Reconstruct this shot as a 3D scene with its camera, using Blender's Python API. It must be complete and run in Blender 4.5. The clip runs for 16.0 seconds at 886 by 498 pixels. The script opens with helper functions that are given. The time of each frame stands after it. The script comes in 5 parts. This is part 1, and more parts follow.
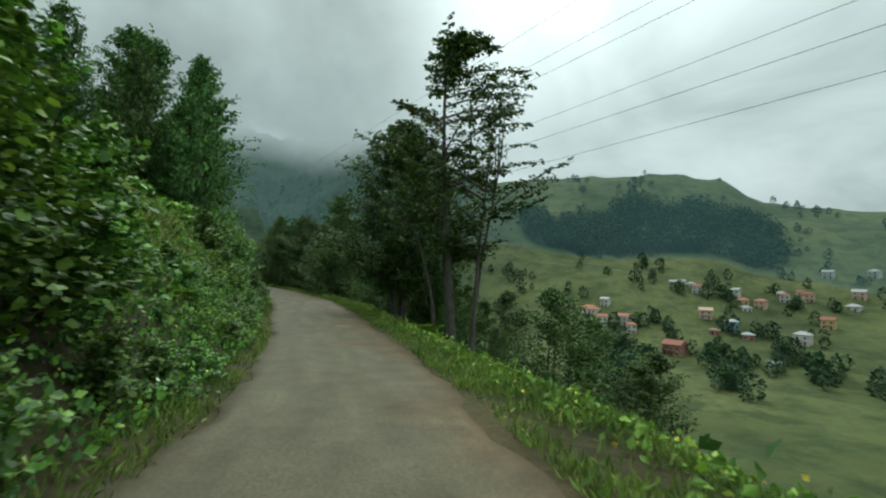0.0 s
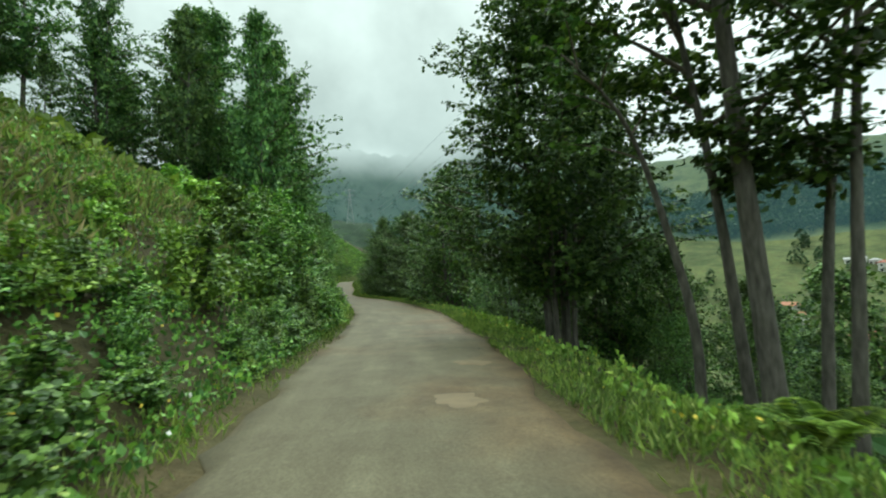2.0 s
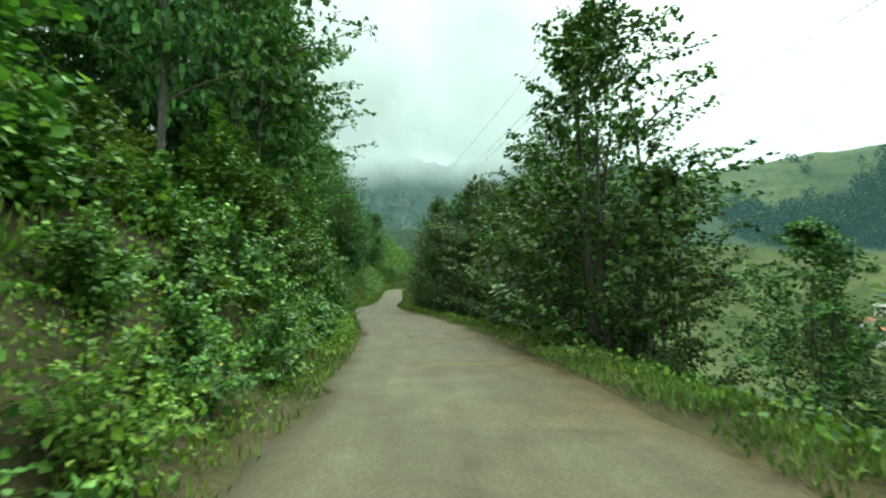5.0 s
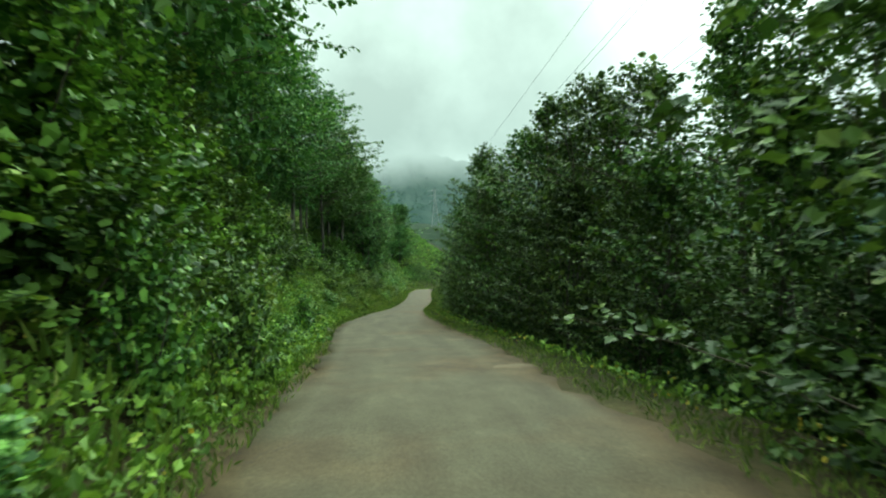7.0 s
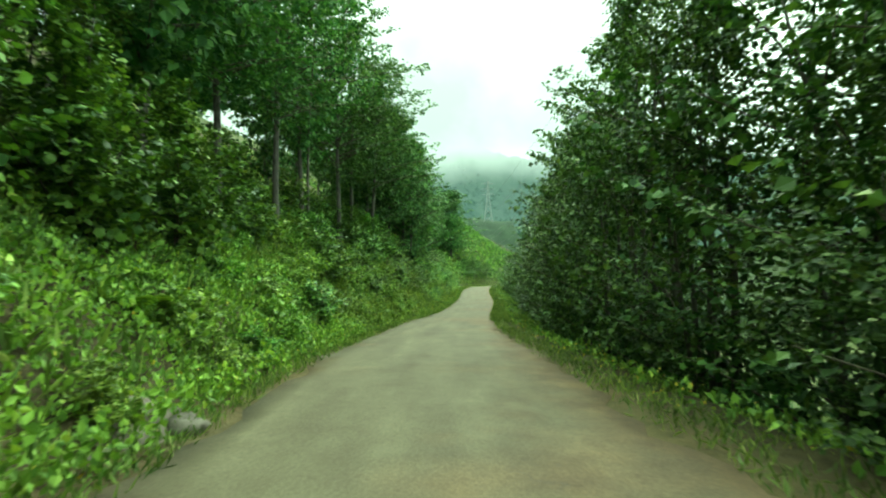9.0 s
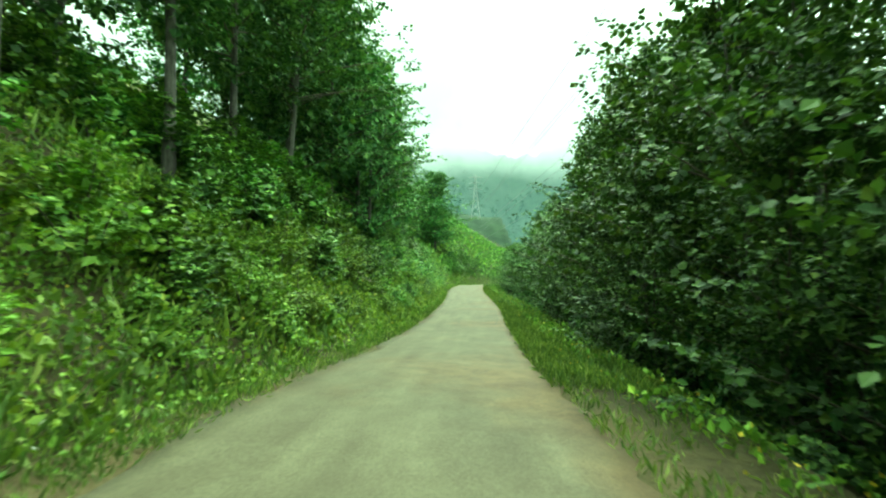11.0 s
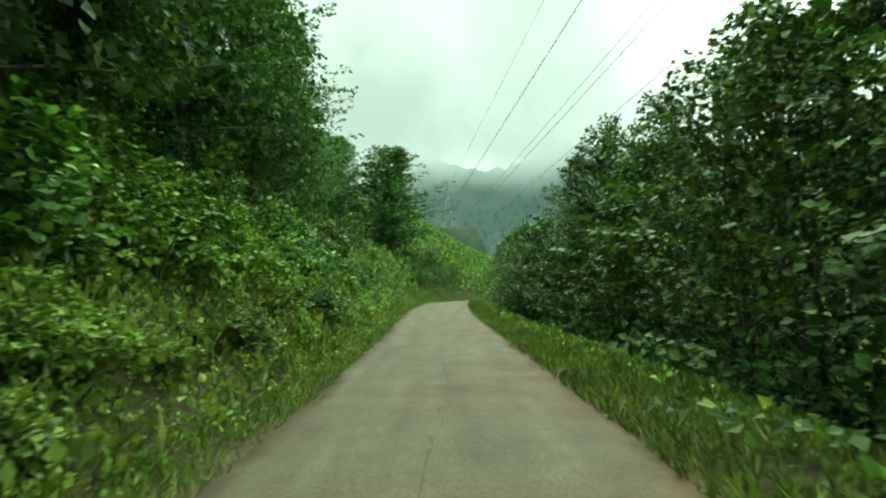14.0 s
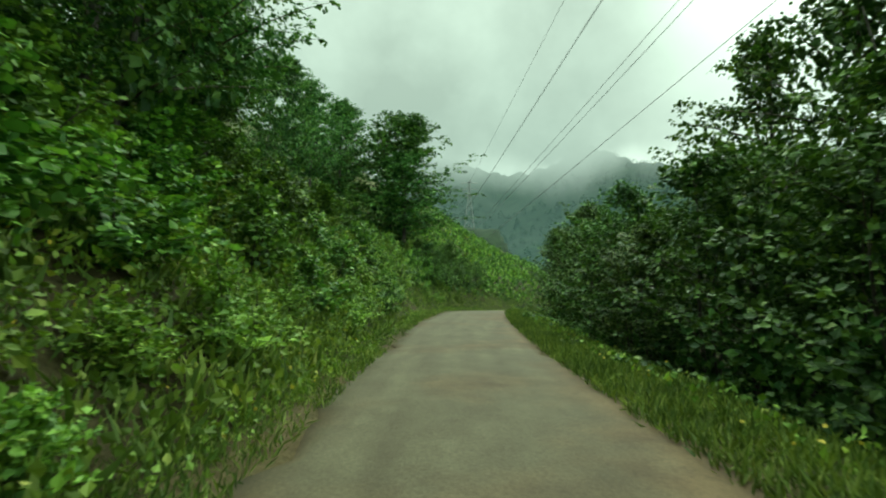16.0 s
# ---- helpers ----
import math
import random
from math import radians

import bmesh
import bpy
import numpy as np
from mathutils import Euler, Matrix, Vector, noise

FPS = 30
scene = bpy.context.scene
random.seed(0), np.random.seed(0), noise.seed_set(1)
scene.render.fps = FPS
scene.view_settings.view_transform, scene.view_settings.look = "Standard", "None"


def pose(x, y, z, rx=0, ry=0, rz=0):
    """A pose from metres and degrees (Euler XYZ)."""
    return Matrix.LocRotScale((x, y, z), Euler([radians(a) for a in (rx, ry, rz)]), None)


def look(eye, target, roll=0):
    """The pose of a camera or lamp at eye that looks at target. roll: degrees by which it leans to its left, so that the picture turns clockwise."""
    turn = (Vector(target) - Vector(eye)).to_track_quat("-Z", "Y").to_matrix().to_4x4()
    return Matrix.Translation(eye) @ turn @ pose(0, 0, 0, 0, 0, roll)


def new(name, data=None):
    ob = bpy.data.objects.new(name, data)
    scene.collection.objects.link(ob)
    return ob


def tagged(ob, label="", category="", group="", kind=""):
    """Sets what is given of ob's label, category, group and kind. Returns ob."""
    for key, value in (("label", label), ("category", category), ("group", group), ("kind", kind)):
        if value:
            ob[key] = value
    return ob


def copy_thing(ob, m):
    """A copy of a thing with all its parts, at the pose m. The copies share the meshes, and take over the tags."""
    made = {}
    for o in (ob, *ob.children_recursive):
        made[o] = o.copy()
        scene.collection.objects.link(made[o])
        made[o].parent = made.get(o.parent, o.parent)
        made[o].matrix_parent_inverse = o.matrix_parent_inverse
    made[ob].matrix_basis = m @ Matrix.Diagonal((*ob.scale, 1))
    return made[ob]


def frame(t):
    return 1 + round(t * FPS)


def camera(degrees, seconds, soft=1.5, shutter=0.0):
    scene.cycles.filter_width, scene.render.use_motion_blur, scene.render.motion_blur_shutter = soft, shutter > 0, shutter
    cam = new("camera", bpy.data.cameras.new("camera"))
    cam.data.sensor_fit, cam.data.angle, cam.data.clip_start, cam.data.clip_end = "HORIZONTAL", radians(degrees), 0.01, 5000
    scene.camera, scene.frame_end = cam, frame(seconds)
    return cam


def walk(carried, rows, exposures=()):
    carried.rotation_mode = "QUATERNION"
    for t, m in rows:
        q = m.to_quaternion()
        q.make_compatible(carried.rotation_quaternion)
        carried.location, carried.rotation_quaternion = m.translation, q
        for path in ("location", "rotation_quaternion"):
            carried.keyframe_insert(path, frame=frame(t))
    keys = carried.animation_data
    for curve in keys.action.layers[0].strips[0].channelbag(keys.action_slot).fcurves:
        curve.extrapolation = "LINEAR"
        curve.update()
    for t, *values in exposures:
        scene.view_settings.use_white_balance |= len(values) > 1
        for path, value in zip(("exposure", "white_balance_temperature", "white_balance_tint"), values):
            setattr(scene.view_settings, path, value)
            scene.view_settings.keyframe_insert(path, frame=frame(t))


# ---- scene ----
# ---------------------------------------------------------------- camera
cam = camera(85.0, 16.0, 2.1, 0.15)
PATH = [
    (0.0, pose(0.000, 0.000, 1.500, 93.00, -2.00, -0.10)),
    (0.5, pose(-0.340, 3.198, 1.358, 92.77, -1.19, 3.64)),
    (1.0, pose(-0.868, 6.399, 1.156, 92.62, 0.23, 7.31)),
    (1.5, pose(-1.559, 9.597, 1.002, 92.99, 1.59, 10.58)),
    (2.0, pose(-2.442, 12.765, 0.920, 93.56, 2.46, 13.41)),
    (2.5, pose(-3.433, 15.771, 0.827, 94.14, 2.75, 16.02)),
    (3.0, pose(-4.561, 18.719, 0.807, 94.46, 2.38, 17.70)),
    (3.5, pose(-5.689, 21.749, 0.764, 94.80, 1.94, 18.88)),
    (4.0, pose(-6.710, 24.751, 0.750, 94.87, 1.62, 19.36)),
    (4.5, pose(-7.819, 27.813, 0.736, 94.92, 1.38, 19.74)),
    (5.0, pose(-9.018, 30.935, 0.721, 94.95, 1.21, 20.00)),
    (5.5, pose(-10.337, 34.162, 0.708, 94.97, 1.10, 20.34)),
    (6.0, pose(-11.810, 37.538, 0.701, 94.99, 1.06, 20.94)),
    (6.5, pose(-13.468, 41.107, 0.702, 95.00, 1.08, 22.00)),
    (7.0, pose(-15.311, 44.870, 0.712, 95.03, 1.15, 23.51)),
    (7.5, pose(-17.176, 48.382, 0.704, 94.85, 0.67, 25.47)),
    (8.0, pose(-19.011, 51.762, 0.685, 94.97, 0.31, 27.25)),
    (8.5, pose(-20.885, 55.054, 0.660, 94.98, 0.31, 28.45)),
    (9.0, pose(-22.704, 58.148, 0.642, 94.89, 0.32, 29.46)),
    (9.5, pose(-24.570, 61.479, 0.623, 94.81, 0.24, 29.79)),
    (10.0, pose(-26.483, 65.047, 0.606, 94.75, 0.06, 29.46)),
    (10.5, pose(-28.414, 68.802, 0.591, 94.74, -0.08, 28.68)),
    (11.0, pose(-30.334, 72.694, 0.583, 94.81, -0.06, 27.69)),
    (11.5, pose(-32.214, 76.671, 0.585, 95.00, 0.24, 26.72)),
    (12.0, pose(-34.053, 80.736, 0.595, 95.30, 0.83, 25.77)),
    (12.5, pose(-35.925, 84.783, 0.606, 95.80, 1.49, 25.02)),
    (13.0, pose(-37.745, 88.891, 0.693, 96.20, 2.01, 24.86)),
    (13.5, pose(-39.497, 92.786, 0.762, 96.50, 2.22, 24.68)),
    (14.0, pose(-41.179, 96.464, 0.848, 96.80, 2.31, 24.79)),
    (14.5, pose(-42.808, 99.876, 0.949, 97.00, 1.98, 25.16)),
    (15.0, pose(-44.383, 103.022, 1.065, 97.10, 1.33, 25.71)),
    (15.5, pose(-45.805, 105.870, 1.190, 97.20, 0.58, 26.25)),
    (16.0, pose(-47.192, 108.487, 1.295, 97.30, -0.26, 26.68)),
]
LIGHTING = [(0.0, -0.2, 5950, 0), (1.5, 0.32, 6050, -2), (3.0, 0.8, 6200, -5), (4.0, 0.95, 6180, -11), (6.3, 0.6, 6100, -12), (8.0, 0.84, 6370, -19),
            (9.0, 1.3, 6570, -28), (11.5, 1.7, 6570, -40), (12.5, 1.78, 6520, -37), (13.3, 1.52, 6520, -33), (14.2, 0.66, 6570, -20), (16.0, 0.32, 6570, -18)]
walk(cam, PATH, LIGHTING)

# ---------------------------------------------------------------- sky and sun
SUN_AZ, SUN_EL = -12.0, 50.0       # degrees: to the right of +y, above the horizon


def overcast_world():
    w = bpy.data.worlds.new("overcast")
    scene.world = w
    w.use_nodes = True
    nt = w.node_tree
    nt.nodes.clear()
    N, L = nt.nodes.new, nt.links.new
    out, bg = N("ShaderNodeOutputWorld"), N("ShaderNodeBackground")
    sky = N("ShaderNodeTexSky")
    sky.sky_type, sky.sun_disc = "NISHITA", False
    sky.sun_elevation, sky.sun_rotation = radians(SUN_EL), radians(SUN_AZ)
    tc = N("ShaderNodeTexCoord")
    sep = N("ShaderNodeSeparateXYZ")
    L(tc.outputs["Generated"], sep.inputs[0])
    # cloud deck: directions are projected on a flat layer overhead
    up = N("ShaderNodeMath"); up.operation = "MAXIMUM"; up.inputs[1].default_value = 0.0
    L(sep.outputs["Z"], up.inputs[0])
    lift = N("ShaderNodeMath"); lift.operation = "ADD"; lift.inputs[1].default_value = 0.22
    L(up.outputs[0], lift.inputs[0])
    dx = N("ShaderNodeMath"); dx.operation = "DIVIDE"; L(sep.outputs["X"], dx.inputs[0]); L(lift.outputs[0], dx.inputs[1])
    dy = N("ShaderNodeMath"); dy.operation = "DIVIDE"; L(sep.outputs["Y"], dy.inputs[0]); L(lift.outputs[0], dy.inputs[1])
    comb = N("ShaderNodeCombineXYZ"); L(dx.outputs[0], comb.inputs[0]); L(dy.outputs[0], comb.inputs[1])
    noi = N("ShaderNodeTexNoise")
    noi.inputs["Scale"].default_value, noi.inputs["Detail"].default_value, noi.inputs["Roughness"].default_value = 1.1, 5.0, 0.5
    noi.inputs["Distortion"].default_value = 0.6
    L(comb.outputs[0], noi.inputs["Vector"])
    ramp = N("ShaderNodeValToRGB")
    ramp.color_ramp.elements[0].position, ramp.color_ramp.elements[1].position = 0.30, 0.70
    ramp.color_ramp.elements[0].color = (0.42, 0.46, 0.43, 1)
    ramp.color_ramp.elements[1].color = (0.88, 0.91, 0.86, 1)
    L(noi.outputs["Fac"], ramp.inputs["Fac"])
    # an overcast sky is brighter overhead
    grad = N("ShaderNodeMapRange")
    grad.inputs["From Min"].default_value, grad.inputs["From Max"].default_value = 0.0, 1.0
    grad.inputs["To Min"].default_value, grad.inputs["To Max"].default_value = 0.82, 1.75
    L(up.outputs[0], grad.inputs["Value"])
    mul = N("ShaderNodeVectorMath"); mul.operation = "SCALE"
    L(ramp.outputs["Color"], mul.inputs[0]); L(grad.outputs["Result"], mul.inputs["Scale"])
    # the cloud is thinner and brighter round the hidden sun
    dot = N("ShaderNodeVectorMath"); dot.operation = "DOT_PRODUCT"
    a, e = radians(SUN_AZ), radians(SUN_EL)
    dot.inputs[1].default_value = (math.sin(a) * math.cos(e), math.cos(a) * math.cos(e), math.sin(e))
    L(tc.outputs["Generated"], dot.inputs[0])
    pos = N("ShaderNodeMath"); pos.operation = "MAXIMUM"; pos.inputs[1].default_value = 0.0; L(dot.outputs["Value"], pos.inputs[0])
    powr = N("ShaderNodeMath"); powr.operation = "POWER"; powr.inputs[1].default_value = 6.0; L(pos.outputs[0], powr.inputs[0])
    glow = N("ShaderNodeMath"); glow.operation = "MULTIPLY_ADD"; glow.inputs[1].default_value = 0.75
    L(powr.outputs[0], glow.inputs[0]); L(grad.outputs["Result"], glow.inputs[2])
    L(glow.outputs[0], mul.inputs["Scale"])
    skys = N("ShaderNodeVectorMath"); skys.operation = "SCALE"; skys.inputs["Scale"].default_value = 0.08
    L(sky.outputs["Color"], skys.inputs[0])
    mix = N("ShaderNodeMix"); mix.data_type = "RGBA"; mix.inputs["Factor"].default_value = 0.93
    L(skys.outputs[0], mix.inputs["A"]); L(mul.outputs[0], mix.inputs["B"])
    L(mix.outputs["Result"], bg.inputs["Color"])
    bg.inputs["Strength"].default_value = 1.4
    L(bg.outputs[0], out.inputs["Surface"])


overcast_world()
sun_data = bpy.data.lights.new("sun", "SUN")
sun_data.energy, sun_data.angle, sun_data.color = 1.5, radians(25), (1.0, 0.97, 0.92)
sun = new("sun", sun_data)
a, e = radians(SUN_AZ), radians(SUN_EL)
sun.matrix_world = look((0, 0, 0), (-math.sin(a) * math.cos(e), -math.cos(a) * math.cos(e), -math.sin(e)))
sun.location = (0, 0, 400)


# ---------------------------------------------------------------- materials
def nodes(name):
    m = bpy.data.materials.new(name)
    m.use_nodes = True
    nt = m.node_tree
    return m, nt.nodes, nt.links, nt.nodes["Principled BSDF"]


def noise_node(N, L, scale, detail=4.0, rough=0.55, coord="Object"):
    tc, n = N.new("ShaderNodeTexCoord"), N.new("ShaderNodeTexNoise")
    n.inputs["Scale"].default_value, n.inputs["Detail"].default_value, n.inputs["Roughness"].default_value = scale, detail, rough
    L.new(tc.outputs[coord], n.inputs["Vector"])
    return n


def ramp_node(N, L, source, *stops):
    r = N.new("ShaderNodeValToRGB")
    els = r.color_ramp.elements
    while len(els) < len(stops):
        els.new(0.5)
    for el, (p, c) in zip(els, stops):
        el.position, el.color = p, (*c, 1)
    L.new(source, r.inputs["Fac"])
    return r


def mix_node(N, L, fac, a, b, how="MIX"):
    m = N.new("ShaderNodeMix")
    m.data_type, m.blend_type = "RGBA", how
    for key, v in (("Factor", fac), ("A", a), ("B", b)):
        if hasattr(v, "is_output"):
            L.new(v, m.inputs[key])
        else:
            m.inputs[key].default_value = v if key == "Factor" else (*v, 1)
    return m.outputs["Result"]


def bump_node(N, L, height, strength, distance):
    b = N.new("ShaderNodeBump")
    b.inputs["Strength"].default_value, b.inputs["Distance"].default_value = strength, distance
    L.new(height, b.inputs["Height"])
    return b.outputs["Normal"]


def leaf_material(name, dark, light, tip, gloss=0.42, through_light=0.16):
    """Leaf: colour varies from leaf to leaf and from plant to plant; thin, so that light comes through."""
    m, N, L, p = nodes(name)
    geo, info = N.new("ShaderNodeNewGeometry"), N.new("ShaderNodeObjectInfo")
    r = ramp_node(N, L, geo.outputs["Random Per Island"], (0.0, dark), (0.35, dark), (0.78, light), (0.94, light), (1.0, tip))
    hsv = N.new("ShaderNodeHueSaturation")
    v = N.new("ShaderNodeMapRange")
    v.inputs["To Min"].default_value, v.inputs["To Max"].default_value = 0.78, 1.34
    L.new(info.outputs["Random"], v.inputs["Value"])
    L.new(v.outputs["Result"], hsv.inputs["Value"])
    h = N.new("ShaderNodeMapRange")
    h.inputs["To Min"].default_value, h.inputs["To Max"].default_value = 0.485, 0.515
    L.new(info.outputs["Random"], h.inputs["Value"])
    L.new(h.outputs["Result"], hsv.inputs["Hue"])
    hsv.inputs["Saturation"].default_value = 1.0
    L.new(r.outputs["Color"], hsv.inputs["Color"])
    big = noise_node(N, L, 0.9, 2.0)
    shade = ramp_node(N, L, big.outputs["Fac"], (0.32, (0.70, 0.76, 0.72)), (0.66, (1.28, 1.25, 1.1)))
    col = mix_node(N, L, 1.0, hsv.outputs["Color"], shade.outputs["Color"], "MULTIPLY")
    L.new(col, p.inputs["Base Color"])
    p.inputs["Roughness"].default_value = gloss
    p.inputs["Specular IOR Level"].default_value = 0.28
    tr, mx = N.new("ShaderNodeBsdfTranslucent"), N.new("ShaderNodeMixShader")
    warm = mix_node(N, L, 1.0, col, (1.2, 1.25, 0.55), "MULTIPLY")
    L.new(warm, tr.inputs["Color"])
    mx.inputs[0].default_value = through_light
    L.new(p.outputs[0], mx.inputs[1])
    L.new(tr.outputs[0], mx.inputs[2])
    L.new(mx.outputs[0], N["Material Output"].inputs["Surface"])
    return m


def bark_material(name, dark, light):
    m, N, L, p = nodes(name)
    tc, mp = N.new("ShaderNodeTexCoord"), N.new("ShaderNodeMapping")
    mp.inputs["Scale"].default_value = (9, 9, 2.2)
    L.new(tc.outputs["Object"], mp.inputs["Vector"])
    n = N.new("ShaderNodeTexNoise")
    n.inputs["Scale"].default_value, n.inputs["Detail"].default_value = 1.6, 6
    L.new(mp.outputs[0], n.inputs["Vector"])
    r = ramp_node(N, L, n.outputs["Fac"], (0.3, dark), (0.62, light), (0.75, tuple(1.3 * c for c in light)))
    L.new(r.outputs["Color"], p.inputs["Base Color"])
    p.inputs["Roughness"].default_value = 0.9
    L.new(bump_node(N, L, n.outputs["Fac"], 0.6, 0.03), p.inputs["Normal"])
    return m


def plain_material(name, colour, rough=0.7, vary=0.15, scale=2.0, metal=0.0):
    m, N, L, p = nodes(name)
    n = noise_node(N, L, scale, 5.0, 0.6)
    r = ramp_node(N, L, n.outputs["Fac"], (0.25, tuple(c * (1 - vary) for c in colour)), (0.75, tuple(min(1, c * (1 + vary)) for c in colour)))
    L.new(r.outputs["Color"], p.inputs["Base Color"])
    p.inputs["Roughness"].default_value, p.inputs["Metallic"].default_value = rough, metal
    L.new(bump_node(N, L, n.outputs["Fac"], 0.2, 0.01), p.inputs["Normal"])
    return m


def ground_material():
    m, N, L, p = nodes("turf_and_soil")
    far = noise_node(N, L, 0.012, 6.0, 0.6)
    mid = noise_node(N, L, 0.35, 5.0, 0.6)
    fine = noise_node(N, L, 7.0, 4.0, 0.7)
    grass = ramp_node(N, L, far.outputs["Fac"], (0.33, (0.050, 0.072, 0.026)), (0.5, (0.086, 0.112, 0.040)), (0.68, (0.128, 0.146, 0.056)))
    soil = ramp_node(N, L, fine.outputs["Fac"], (0.3, (0.045, 0.045, 0.018)), (0.7, (0.105, 0.105, 0.042)))
    patch = ramp_node(N, L, mid.outputs["Fac"], (0.42, (0, 0, 0)), (0.62, (0.6, 0.6, 0.6)))
    col = mix_node(N, L, patch.outputs["Color"], grass.outputs["Color"], soil.outputs["Color"])
    # brown earth and litter beside the road, darkened to paint shade between the plants
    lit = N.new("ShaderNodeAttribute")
    lit.attribute_name = "litter_shade"
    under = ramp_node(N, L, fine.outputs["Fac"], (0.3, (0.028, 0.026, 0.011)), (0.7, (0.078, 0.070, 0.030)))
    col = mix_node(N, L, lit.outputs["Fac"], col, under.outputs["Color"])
    # bare trodden earth along both edges of the road
    bare = N.new("ShaderNodeAttribute")
    bare.attribute_name = "shoulder"
    earth = ramp_node(N, L, fine.outputs["Fac"], (0.3, (0.070, 0.054, 0.026)), (0.7, (0.140, 0.108, 0.054)))
    col = mix_node(N, L, bare.outputs["Fac"], col, earth.outputs["Color"])
    # forest covers the mountain ahead
    tc, sep = N.new("ShaderNodeTexCoord"), N.new("ShaderNodeSeparateXYZ")
    L.new(tc.outputs["Object"], sep.inputs[0])
    reach = N.new("ShaderNodeMath"); reach.operation = "MULTIPLY_ADD"; reach.inputs[1].default_value = -0.9
    L.new(sep.outputs["X"], reach.inputs[0]); L.new(sep.outputs["Y"], reach.inputs[2])
    wob = N.new("ShaderNodeMath"); wob.operation = "MULTIPLY_ADD"; wob.inputs[1].default_value = 260.0
    L.new(far.outputs["Fac"], wob.inputs[0]); L.new(reach.outputs[0], wob.inputs[2])
    fm = N.new("ShaderNodeMapRange")
    fm.inputs["From Min"].default_value, fm.inputs["From Max"].default_value = 440, 520
    L.new(wob.outputs[0], fm.inputs["Value"])
    west = N.new("ShaderNodeMapRange")
    west.inputs["From Min"].default_value, west.inputs["From Max"].default_value = 120, -60
    L.new(sep.outputs["X"], west.inputs["Value"])
    fmul = N.new("ShaderNodeMath"); fmul.operation = "MULTIPLY"
    L.new(fm.outputs["Result"], fmul.inputs[0]); L.new(west.outputs["Result"], fmul.inputs[1])
    crowns = noise_node(N, L, 0.09, 5.0, 0.65)
    forest = ramp_node(N, L, crowns.outputs["Fac"], (0.35, (0.014, 0.032, 0.018)), (0.65, (0.036, 0.064, 0.032)))
    col = mix_node(N, L, fmul.outputs[0], col, forest.outputs["Color"])
    scrub = noise_node(N, L, 0.055, 6.0, 0.7)
    tuft = ramp_node(N, L, scrub.outputs["Fac"], (0.38, (0.55, 0.62, 0.6)), (0.52, (1.0, 1.0, 1.0)), (0.7, (1.2, 1.14, 1.05)))
    col = mix_node(N, L, 1.0, col, tuft.outputs["Color"], "MULTIPLY")
    L.new(col, p.inputs["Base Color"])
    p.inputs["Roughness"].default_value = 0.95
    p.inputs["Specular IOR Level"].default_value = 0.15
    L.new(bump_node(N, L, fine.outputs["Fac"], 0.8, 0.08), p.inputs["Normal"])
    return m


